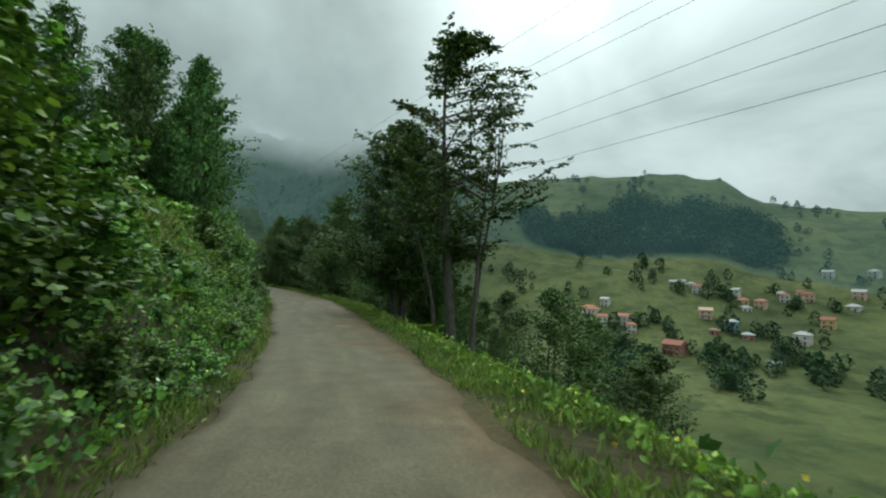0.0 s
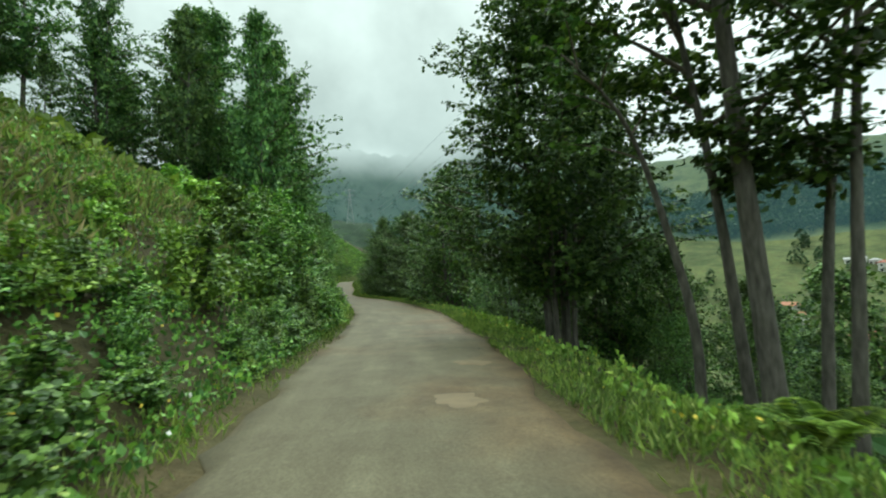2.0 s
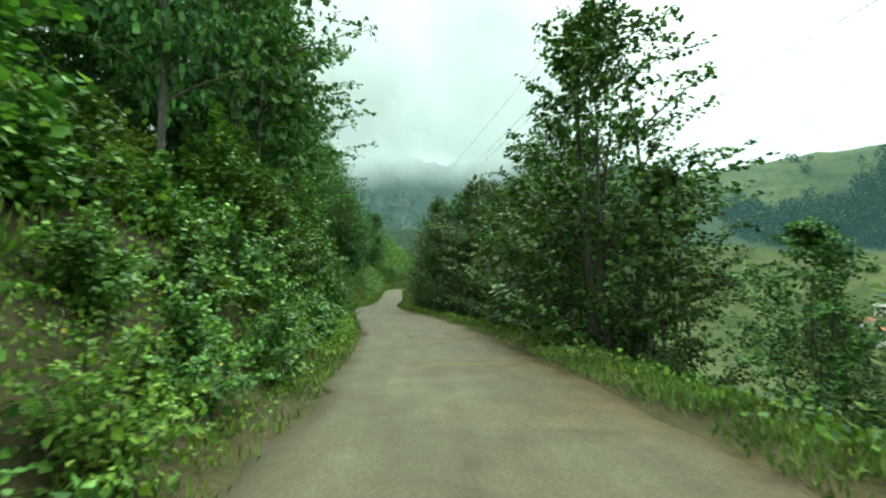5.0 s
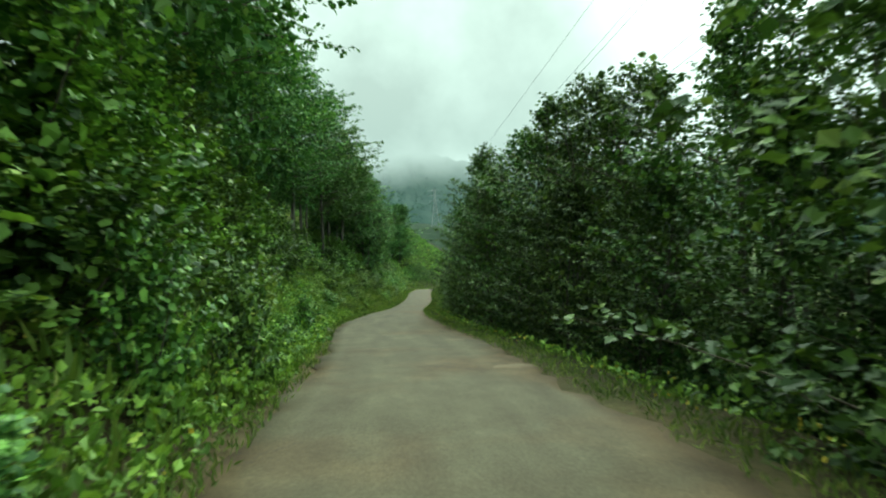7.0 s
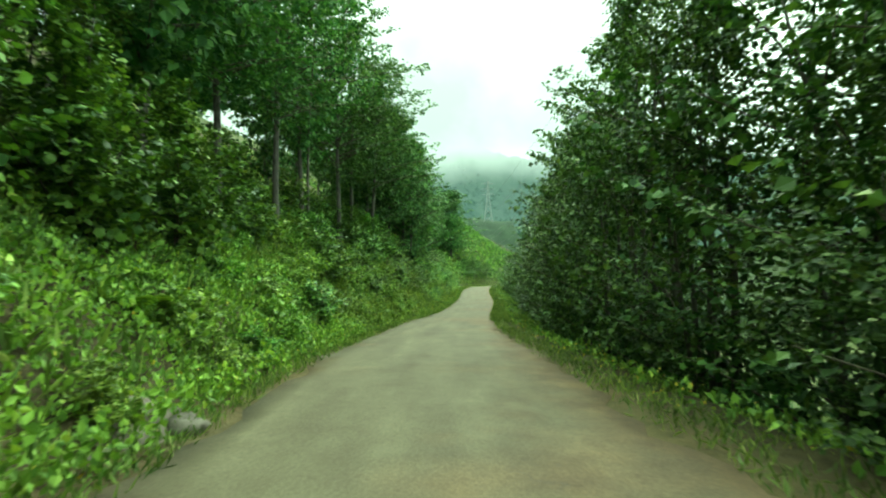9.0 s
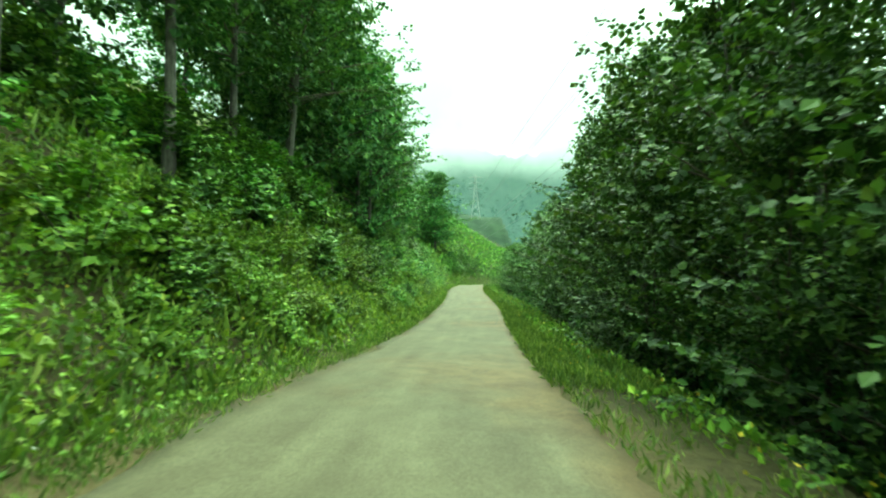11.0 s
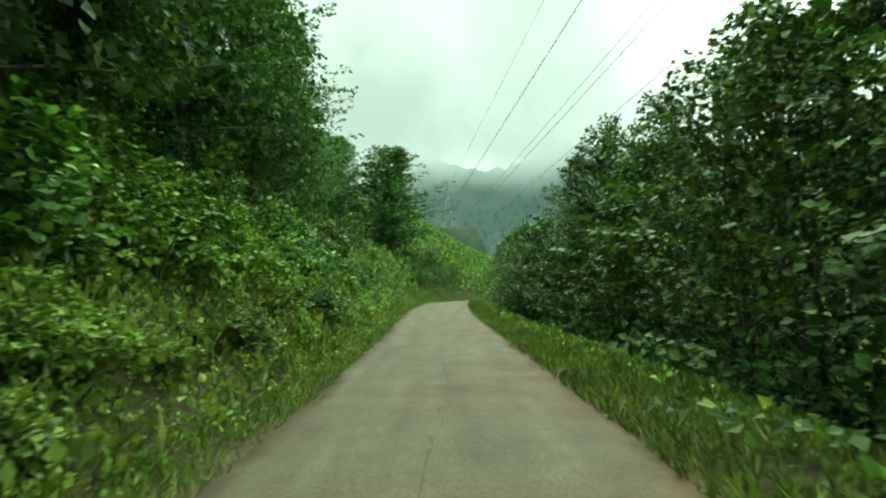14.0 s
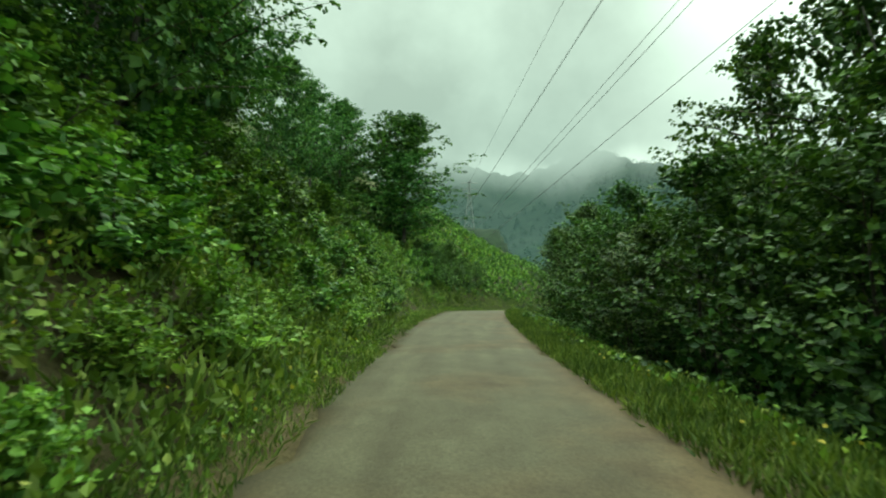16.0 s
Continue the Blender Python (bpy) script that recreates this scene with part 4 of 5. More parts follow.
for s, d, h, w in ((24, 6.6, 0.6, 0.9), (27.5, 7.4, 0.8, 1.0), (18.5, 6.8, -0.6, 1.0), (33.4, 5.6, 0.5, 1.0), (38.4, 5.4, 0.8, 1.0), (40.4, 6.2, 1.2, 1.0)):
    raised(young, s, d, h, 6.0, w)
for x, y, tip, w in ((8.4, 34.8, 0.8, 1.0), (11.5, 37, -1.6, 1.0), (13, 32, -4.0, 1.1), (15.5, 36, -3.6, 1.1), (4.6, 33, 0.4, 0.9), (3.0, 24.4, -1.0, 0.9)):
    tree_at(young, x, y, tip, 6.0, w)
# ---- the long row of alders on the valley side
for s, d, h, w in ((97, 11, 10, 1.1),
                   (62, 11, 9, 1.2), (72, 11, 9.5, 1.2), (92, 11, 9.5, 1.2), (101, 11.5, 10, 1.1)):
    raised(alders, s, d, h, 10.0, w)
for s, d, h, w in ((50.4, 6.6, 7.4, 0.95), (53.4, 6.6, 9.4, 0.95), (56.6, 6.8, 7.8, 0.95), (60, 6.8, 8.0, 0.95), (63.2, 6.6, 8.8, 0.98), (66.6, 6.8, 9.6, 0.98), (70.8, 6.6, 9.6, 0.98), (88.6, 6.6, 10.2, 0.95), (91.4, 7.6, 10.4, 0.95), (96, 7.0, 10.2, 0.95), (73.0, 5.8, 8.4, 0.95), (76.2, 6.0, 10.2, 0.95), (79.4, 6.0, 10.4, 0.95), (82.0, 5.8, 8.6, 0.95), (84.5, 6.6, 8.0, 0.95), (94, 7.4, 9.6, 0.95), (98.5, 7.4, 10.2, 0.98), (103, 7.2, 10.0, 0.95), (105.2, 7.4, 10.4, 0.95), (107.8, 7.4, 9.2, 0.9), (112.4, 7.6, 7.6, 0.85), (118.5, 8.8, 7.0, 0.8), (123.5, 8.8, 8.6, 0.8), (128.2, 8.4, 9.6, 0.85), (132.2, 8.4, 8.6, 0.8)):
    raised(dense, s, d, h, 10.0, w)
for s, d, h, w in ((50, 5.2, 4.0, 1.0), (54, 5.4, 4.4, 1.0), (58.5, 5.5, 4.6, 1.0), (63, 5.6, 5.0, 1.05), (67.5, 5.5, 5.0, 1.0), (86, 5.2, 4.4, 1.0), (92, 5.4, 4.6, 1.0), (97, 5.6, 4.2, 1.0),
                   (104, 5.8, 4.6, 1.1), (109.5, 6.2, 6.0, 1.1), (114.5, 6.4, 6.8, 1.1), (121.5, 6.6, 4.4, 1.1), (126.5, 6.4, 5.2, 1.0),
                   (131.0, 6.2, 5.0, 1.1), (134, 5.4, 3.6, 1.1), (137, 6.0, 5.4, 1.15), (140, 5.6, 4.4, 1.1), (143, 6.0, 5.8, 1.15), (147, 6.2, 6.0, 1.15), (150, 5.6, 5.0, 1.1), (153, 6.2, 6.0, 1.15), (160, 6.4, 5.8, 1.2), (117, 10, 8, 1.3), (126, 10, 7.4, 1.3), (135, 10, 6.4, 1.3), (145, 10, 6.0, 1.3)):
    raised(low_alders if s < 106 else young, s, d, h, 6.0, w)
for s, d, h, w in ((150, 16, 6.5, 1.0), (160, 22, 7, 1.0), (140, 18, 6, 1.0), (172, 24, 8, 1.0), (130, 17, 6, 1.0)):
    raised(alders, s, d, h, 10.0, w)

# ---- woodland above the bank
for x, y, h in ((-29, 33, 7.5), (-33, 29, 8), (-36, 35, 14), (-39, 30, 14), (-31, 38, 14), (-33, 40, 13.5), (-27, 48, 12), (-35, 44, 14), (-42, 50, 14), (-44, 40, 13), (-30, 50, 12)):
    k = rnd.choice(woods)
    k.put(placed(x, y, float(ground_z(x, y)[0]) - 0.2, rnd.uniform(0, 6.28), 0.56 * h / 13, 0.64 * h / 13))
for x, y, tip, w in ((-21.3, 41.0, 19.6, 0.6), (-26.0, 39.8, 19.8, 0.65), (-30.2, 37.2, 22, 0.7), (-35, 36, 25, 0.9), (-28.5, 44.5, 23, 0.9), (-24.2, 47.5, 21, 0.85), (-32, 47, 25, 0.9)):
    tree_at(woods, x, y, tip, 13.0, w)
for s, d, h in ((51, -11.5, 10.5), (55, -10.6, 11.5), (59, -7.8, 16.5), (62.5, -8.0, 17.5), (66.5, -8.4, 17), (71, -8.4, 16), (76, -8.2, 15), (85, -13, 14), (93, -13, 14.5), (101.4, -8.6, 14), (104.8, -7.4, 14), (107.6, -6.2, 14), (110.6, -6.3, 14), (114, -12, 15), (120, -7.8, 14.5), (124.5, -7.8, 14.5), (129, -8.2, 13.5), (134, -8.6, 12.5), (116, -7.6, 14), (62, -15, 14), (74, -14, 14), (86, -14, 15),
                (104, -10.4, 13), (108.5, -10.4, 13.5), (113, -7.2, 14), (119, -10.5, 14), (125, -13.5, 14), (132, -13, 14), (139, -13, 14), (105, -16, 14), (117, -18, 14), (131, -19, 14), (144, -21, 14)):
    put(woods, s, d, (0.72 if s < 58 else 0.95) * h, 13.0, rnd.uniform(0.85, 1.05))
for x, y, tip, w in ((-75.2, 153, 23.5, 1.75), (-72.6, 150, 17.5, 1.75), (-81, 150, 25, 1.1), (-78, 142, 23, 1.0), (-86, 157, 28, 1.0), (-70, 131, 18, 0.9), (-68, 124, 19, 0.9), (-84, 142, 27, 1.0), (-95, 160, 32, 1.0), (-76, 130, 23, 0.9)):
    tree_at(woods, x, y, tip, 13.0, w)
for s, d, h in ((79.5, -7.8, 15), (83, -7.2, 16), (87, -7.4, 16.5), (91, -7.2, 16), (95, -7.6, 16), (99, -7.4, 15.5)):
    put(high_woods, s, d, h, 16.0, rnd.uniform(0.9, 1.05))
# understorey of the woodland
for s, d, h in ((100, -10.2, 5.0), (103, -8.6, 5), (106.5, -8.8, 5.5), (110, -7.6, 4.6), (112.5, -9.4, 6), (115.5, -7.6, 4.4), (118, -9.0, 5.6), (121, -8.0, 4.8), (124, -9.6, 6), (127, -8.4, 5), (130, -10, 6), (134, -9, 5),
                (60, -8.0, 4.6), (64, -7.8, 4.8), (68, -8.4, 5), (72, -8.0, 4.8), (76, -9.6, 4.6)):
    put(young, s, d, h, 6.0, 1.15)
for s, d, h in ((164, -5.4, 4.2), (168, -5.2, 3.4), (172, -5.6, 3.0), (158, -5.0, 3.6)):
    put(young, s, d, h, 6.0, 1.3)

# ---- hazels and shrubs on the bank
s = -4.0
while s < 165:
    tall = 1.3 if s < 8 else 0.66 if s < 15 else 0.78 if s < 22 else 0.78 if s < 29.5 else 1.3 if s < 36 else 1.1 if s < 46 else 1.45 if s < 59 else 1.1 if s < 64 else 0.8 if s < 78 else 1.12
    i = int(np.clip(S0 + s * 2, 0, len(LINE) - 1))
    hw = LINE[i, 3]
    rows = [(0.85, 0.8, 1.35), (2.1, 1.15, 2.1), (3.8, 1.5, 2.2)][:2 if 9 < s < 31 else 3] if not (10 < s < 20 or 64 < s < 78) else [(0.95, 0.85, 1.45), (2.5, 0.95, 1.3), (4.8, 1.0, 1.0)][:2 if s < 30 else 3]
    if s > 76:
        rows = [(1.5, 0.9, 1.15), (2.7, 1.25, 1.7), (4.2, 1.4, 2.0), (6.0, 1.6, 2.2)]
    for e, r, h in rows:
        if rnd.random() < 0.93:
            grp, nh, nr = (hazels, 2.6, 1.4) if rnd.random() < (0.85 if s < 60 else 0.3) else (shrubs, 1.8, 1.1)
            big = rnd.choice((0.55, 0.7, 0.85, 0.95, 1.05, 1.2))
            if h * tall * big > 2.1:
                grp, nh, nr = hazels, 2.6, 1.4
            if h * tall * big > 2.9:
                grp, nh, nr = tall_hazels, 4.6, 1.6
            put(grp, s + rnd.uniform(-0.7, 0.7), -(hw + e + rnd.uniform(-0.2, 0.3)), h * tall * big, nh, radius=min(r * (0.7 + 0.3 * tall) * (0.4 + 0.6 * big), (e + 0.3) / 1.5) / nr)
    s += 1.7 if s < 36 or 80 < s < 128 else 2.0 if s < 130 else 3.0
for s, d, h, r in ((50.5, -4.4, 4.6, 1.5), (53.2, -4.5, 5.0, 1.6), (55.5, -4.8, 5.0, 1.6), (58, -5.2, 4.6, 1.5), (30.6, -4.5, 3.4, 1.4), (33, -4.6, 4.0, 1.6), (35.5, -4.8, 4.4, 1.7), (97, -7.2, 2.6, 1.5), (99.5, -7.4, 2.8, 1.6), (102, -7.2, 2.6, 1.5), (66, -6.2, 4.0, 1.6), (68.5, -6.0, 4.4, 1.7), (71, -5.8, 4.2, 1.6), (73.5, -5.6, 4.0, 1.6), (-1.0, -3.4, 3.6, 1.4), (1.0, -3.3, 3.8, 1.5), (3.0, -3.4, 3.8, 1.5), (5.2, -3.5, 3.2, 1.4), (7.4, -3.6, 2.4, 1.2), (2.2, -5.0, 4.4, 1.7), (5.0, -5.2, 3.6, 1.6)):
    hw = LINE[int(S0 + s * 2), 3]
    put(tall_hazels, s, d, h, 4.6, radius=min(r, (-d - hw + 0.3) / 1.5) / 1.6)


for s in (22.8, 24.0, 25.1, 26.2, 27.3, 28.4):
    put(hazels, s, -(LINE[int(S0 + s * 2), 3] + rnd.uniform(0.85, 1.1)), rnd.uniform(0.9, 1.25), 2.6, radius=0.5)

# ---- brambles and nettles in clumps between the hazels and up the slope
for k in range(300):
    s = rnd.uniform(8, 142)
    far = rnd.random() ** 1.3
    i = int(np.clip(S0 + s * 2, 0, len(LINE) - 1))
    e = 0.9 + far * (9.5 if s > 40 else 6.0)
    size = rnd.uniform(0.55, 1.15) * ((0.75 + 0.8 * far) if s > 32 else 0.6)
    put(clumps if s > 34 or e > 3.5 else hazels, s, -(LINE[i, 3] + e), size, 1.0 if s > 34 or e > 3.5 else 1.9, rnd.uniform(0.9, 1.4) if e > 1.5 else 0.8, 0.05)


# ---------------------------------------------------------------- grass, herbs and scrub as cover
def cover(name, label, seed, n, s0, s1, e0, e1, side, size, material, wide, lift, lean, power=1.0, thick=0.55):
    """Loose blades or leaves over a strip beside the road, e0 to e1 metres from its edge."""
    rng = np.random.default_rng(seed)
    s = rng.uniform(s0, s1, n)
    e = e0 + (e1 - e0) * rng.uniform(0, 1, n) ** power
    i = np.clip((S0 + s * 2).astype(int), 0, len(LINE) - 1)
    d = side * (LINE[i, 3] + e)
    f = (s * 2 - np.floor(s * 2)) * 0.5
    x = LINE[i, 0] + RIGHT[i, 0] * d - RIGHT[i, 1] * f
    y = LINE[i, 1] + RIGHT[i, 1] * d + RIGHT[i, 0] * f
    keep = lumps(x, y, 3.1) + lumps(x, y, 1.3) * 0.7 + rng.normal(0, 0.5, n) > -thick
    x, y = x[keep], y[keep]
    z = ground_z(x, y) + rng.uniform(-0.02, lift, len(x)) * np.clip(0.6 + 0.5 * lumps(x, y, 2.3), 0.15, 1.3)
    k = len(x)
    along = rng.normal(0, lean, (k, 3)) + np.array([0, 0, 1.0])
    face = rng.normal(0, 1, (k, 3)) + np.array([0, 0, 0.3])
    me = leaf_mesh(name, np.stack([x, y, z], 1), along, face, size * rng.uniform(0.5, 1.4, k), material, wide)
    return tagged(new(name, me), label, "plants", kind="stuff")


cover("verge_grass", "green grass along the road's valley-side verge", 81, 58000, -4, 44, 0.05, 2.6, 1, 0.155, BLADE, 0.042, 0.06, 0.5, 1.0, 0.3)
cover("shaded_grass", "thin grass on dark earth under the alders", 101, 12000, 44, 87, -0.05, 1.5, 1, 0.14, BLADE, 0.05, 0.05, 0.6, 1.0, 0.1)
cover("roadside_grass", "long green grass along the sunny valley-side verge", 102, 90000, 87, 150, -0.1, 2.6, 1, 0.17, BLADE, 0.042, 0.08, 0.5, 1.0, 0.9)
cover("edge_grass", "short worn grass between the asphalt and the bank", 104, 26000, 76, 132, -0.1, 1.5, -1, 0.13, BLADE, 0.045, 0.05, 0.6, 1.1)
cover("bank_grass", "long green grass along the foot of the bank", 82, 40000, -4, 150, -0.05, 0.9, -1, 0.15, BLADE, 0.05, 0.06, 0.5, 1.0, 0.1)
cover("bank_herbs", "leafy green herbs covering the bank", 83, 48000, 34, 150, 2.2, 10.0, -1, 0.13, HERB, 0.34, 0.5, 1.2, 1.2, 1.4)
cover("edge_herbs", "sparse leafy herbs beneath the hazel bushes", 99, 30000, -2, 36, 0.35, 9.0, -1, 0.10, HAZEL, 0.38, 0.45, 1.2, 1.2, 1.2)
cover("flowering_herbs", "tall yellow-green herbs at the foot of the bank", 100, 42000, 46, 80, 0.15, 4.0, -1, 0.10, HERB, 0.34, 0.65, 1.2, 0.9, 1.4)
cover("bank_brambles", "leafy brambles and nettles over the steep bank", 103, 60000, 78, 132, 0.4, 7.5, -1, 0.12, HERB, 0.36, 0.7, 1.2, 0.9, 1.3)
cover("bank_tall_grass", "long drooping grass between the shrubs of the bank", 107, 34000, 50, 140, 0.5, 7.5, -1, 0.42, BLADE, 0.028, 0.10, 0.55, 1.0, 0.3)
cover("low_herbs", "small leafy herbs along the foot of the bank", 96, 50000, 36, 145, 0.2, 2.8, -1, 0.075, HERB, 0.34, 0.38, 1.2, 0.9, 1.2)
cover("verge_herbs", "leafy green herbs under the alders", 84, 30000, -4, 150, 0.9, 6.0, 1, 0.12, HERB, 0.34, 0.35, 1.2, 1.2)
cover("dry_grass", "pale dry grass on the upper bank", 85, 17000, 6, 38, 3.0, 13, -1, 0.36, STRAW, 0.03, 0.05, 0.6, 1.0)
cover("bank_meadow", "long green grass over the open upper bank", 97, 30000, 6, 40, 2.5, 12, -1, 0.34, BLADE, 0.035, 0.05, 0.6, 1.0)
cover("slope_scrub", "low green scrub over the upper slope", 86, 36000, -10, 200, 7, 40, -1, 0.40, HERB, 0.36, 0.7, 1.2, 1.3)
cover("valley_scrub", "dark scrub on the drop below the road", 87, 26000, -10, 190, 4, 34, 1, 0.38, WOODS, 0.36, 0.9, 1.2, 1.1)


cover("thicket", "dense dark thicket beneath the alders", 95, 36000, 46, 160, 3.0, 9.0, 1, 0.22, WOODS, 0.36, 2.3, 1.4, 1.0, 1.2)

cover("far_verge", "long grass and herbs on the far roadside", 105, 26000, 146, 215, -0.1, 4.0, -1, 0.20, BLADE, 0.10, 0.3, 0.7, 1.0, 1.4)
cover("far_valley_verge", "long grass along the far valley-side verge", 106, 14000, 146, 205, -0.1, 3.0, 1, 0.20, BLADE, 0.08, 0.2, 0.7, 1.0, 1.4)
cover("hillside_scrub", "bright green bracken and scrub on the far roadside slope", 98, 34000, 148, 215, 2.0, 34, -1, 0.42, HAZEL, 0.36, 1.3, 1.3, 0.9, 1.0)


def far_trees(name, label, seed, places, height, per=44):
    """Distant crowns as clusters of leaf tufts."""
    rng = np.random.default_rng(seed)
    xy = np.asarray(places)
    n = len(xy)
    z = ground_z(xy[:, 0], xy[:, 1])
    h = height * rng.uniform(0.6, 1.3, n)
    t = rng.beta(1.3, 1.2, (n, per))
    ang = rng.uniform(0, 6.28, (n, per))
    r = h[:, None] * 0.36 * np.sin(np.pi * np.clip(t, 0.05, 0.97) ** 0.75) * rng.uniform(0.5, 1.1, (n, per))
    base = np.stack([xy[:, :1] + r * np.cos(ang), xy[:, 1:] + r * np.sin(ang), z[:, None] + t * h[:, None]], -1).reshape(-1, 3)
    along = np.stack([np.cos(ang), np.sin(ang), 0.2 + 0 * ang], -1).reshape(-1, 3) + rng.normal(0, 0.5, (n * per, 3))
    face = np.array([0, 0, 1.0]) + rng.normal(0, 0.6, (n * per, 3))
    me = leaf_mesh(name, base, along, face, np.repeat(h, per) * 0.18 * rng.uniform(0.6, 1.3, n * per), FARLEAF, 0.42)
    return tagged(new(name, me), label, "trees", kind="stuff")


def polar(az, r):
    return r * math.sin(radians(az)), r * math.cos(radians(az))


frnd = random.Random(9)
hill = []
while len(hill) < 1500:
    az, r = frnd.uniform(9, 36), frnd.uniform(430, 660)
    c = ((az - 23) / 12.5) ** 2 + ((r - 520) / 95) ** 2
    if c + frnd.uniform(-0.3, 0.3) + 0.3 * math.sin(az * 1.1) + 0.3 * math.sin(az * 0.55 + r * 0.02) < 1:
        x, y = polar(az, r)
        if math.hypot(x + 20, y - 50) > 440:
            hill.append((x, y))
far_trees("hill_forest", "dark forest patch on the rounded hill", 91, hill, 11)
scat = []
while len(scat) < 260:
    az, r = frnd.uniform(-2, 52), frnd.uniform(225, 720)
    if math.sin(az * 0.9) + math.sin(r * 0.031 + az * 0.3) + frnd.uniform(-0.8, 0.8) > 0.7:
        scat.append(polar(az, r))
far_trees("meadow_trees", "scattered trees and hedges among the meadows", 92, scat, 7, 120)
up = []
while len(up) < 1100:
    az, r = frnd.uniform(-60, -3), frnd.uniform(430, 900)
    up.append(polar(az, r))
far_trees("mountain_forest", "dense forest on the mountainside under the cloud", 93, up, 8)


# ---------------------------------------------------------------- the village across the valley
WALL = {"w": plain_material("white_render", (0.50, 0.50, 0.47), 0.8, 0.12, 0.8), "p": plain_material("pink_render", (0.46, 0.34, 0.27), 0.8, 0.12, 0.8),
        "y": plain_material("ochre_render", (0.46, 0.36, 0.18), 0.8, 0.12, 0.8), "u": plain_material("blue_render", (0.18, 0.36, 0.48), 0.8, 0.12, 0.8),
        "b": plain_material("bare_brick_wall", (0.28, 0.14, 0.10), 0.9, 0.2, 1.5)}
ROOF = {"o": plain_material("orange_tile_roof", (0.34, 0.14, 0.08), 0.8, 0.2, 1.5), "r": plain_material("red_tile_roof", (0.27, 0.10, 0.07), 0.8, 0.2, 1.5),
        "g": plain_material("grey_sheet_roof", (0.34, 0.34, 0.33), 0.6, 0.15, 1.0), "p": plain_material("pale_tile_roof", (0.50, 0.34, 0.26), 0.8, 0.2, 1.5),
        "b": plain_material("brown_sheet_roof", (0.24, 0.16, 0.11), 0.7, 0.25, 1.0)}
WORD = {"w": "white", "p": "pink", "y": "ochre", "u": "blue", "b": "bare brick"}
RWORD = {"o": "orange tiled", "r": "red tiled", "g": "grey sheet", "p": "pale tiled", "b": "brown"}
PANE = plain_material("dark_window_glass", (0.03, 0.035, 0.04), 0.15, 0.1)
FRAME = plain_material("window_frame", (0.55, 0.53, 0.48), 0.6, 0.1)
DOORMAT = plain_material("brown_door", (0.14, 0.08, 0.05), 0.6, 0.2)


def box(bm, x0, x1, y0, y1, z0, z1):
    v = [bm.verts.new((x, y, z)) for x in (x0, x1) for y in (y0, y1) for z in (z0, z1)]
    for f in ((0, 1, 3, 2), (4, 6, 7, 5), (0, 4, 5, 1), (2, 3, 7, 6), (0, 2, 6, 4), (1, 5, 7, 3)):
        bm.faces.new([v[i] for i in f])


def house(az, r, width, storeys, wall, roof):
    """A small village house: rendered walls, hipped or pitched roof, windows in rows, a door."""
    hr = random.Random(int(az * 10) + int(r))
    x, y = polar(az, r)
    deep, h = width * hr.uniform(0.75, 0.95), 2.5 * storeys
    root = tagged(new("house"), f"small {WORD[wall]} village house with a {RWORD[roof]} roof among meadows", "house", "village houses")
    z = min(float(ground_z(x + dx, y + dy)[0]) for dx in (-3, 3) for dy in (-3, 3))
    root.matrix_basis = placed(x, y, z, radians(-az) + hr.uniform(-0.5, 0.5))
    bm = bmesh.new()
    box(bm, -width / 2, width / 2, -deep / 2, deep / 2, -1.5, h + 0.5)
    part("wall", bm, WALL[wall], root)
    o, rise, base = 0.5, width * 0.24, h + 0.5
    bm = bmesh.new()
    ridge = width * 0.18 if hr.random() < 0.6 else width / 2 + o
    lo = [bm.verts.new((sx * (width / 2 + o), sy * (deep / 2 + o), base + zz)) for zz in (0.0, 0.18) for sx, sy in ((-1, -1), (1, -1), (1, 1), (-1, 1))]
    ra, rb = bm.verts.new((-ridge, 0, base + 0.18 + rise)), bm.verts.new((ridge, 0, base + 0.18 + rise))
    bm.faces.new(lo[:4][::-1])
    for i in range(4):
        bm.faces.new((lo[i], lo[(i + 1) % 4], lo[4 + (i + 1) % 4], lo[4 + i]))
    bm.faces.new((lo[4], lo[5], rb, ra)); bm.faces.new((lo[6], lo[7], ra, rb))
    bm.faces.new((lo[5], lo[6], rb)); bm.faces.new((lo[7], lo[4], ra))
    part("roof", bm, ROOF[roof], root)
    cols = max(2, int(width / 2.6))
    for st in range(storeys):
        for c in range(cols):
            wx, wz = -width / 2 + width * (c + 0.5) / cols, 1.5 + 2.5 * st
            bm = bmesh.new()
            if st == 0 and c == cols // 2:
                box(bm, wx - 0.5, wx + 0.5, -deep / 2 - 0.05, -deep / 2 + 0.02, 0.1, 2.2)
                part("door", bm, DOORMAT, root)
                continue
            box(bm, wx - 0.62, wx + 0.62, -deep / 2 - 0.05, -deep / 2 + 0.02, wz - 0.68, wz + 0.68)
            win = part("window", bm, FRAME, root)
            bm = bmesh.new()
            box(bm, wx - 0.52, wx + 0.52, -deep / 2 - 0.07, -deep / 2 - 0.03, wz - 0.58, wz + 0.58)
            part("pane", bm, PANE, win)
    if storeys > 1:
        bm = bmesh.new()
        box(bm, -width * 0.3, width * 0.3, -deep / 2 - 1.2, -deep / 2 - 0.01, 2.6, 2.8)
        box(bm, -width * 0.3, width * 0.3, -deep / 2 - 1.2, -deep / 2 - 1.12, 2.8, 3.6)
        part("balcony", bm, WALL[wall], root)


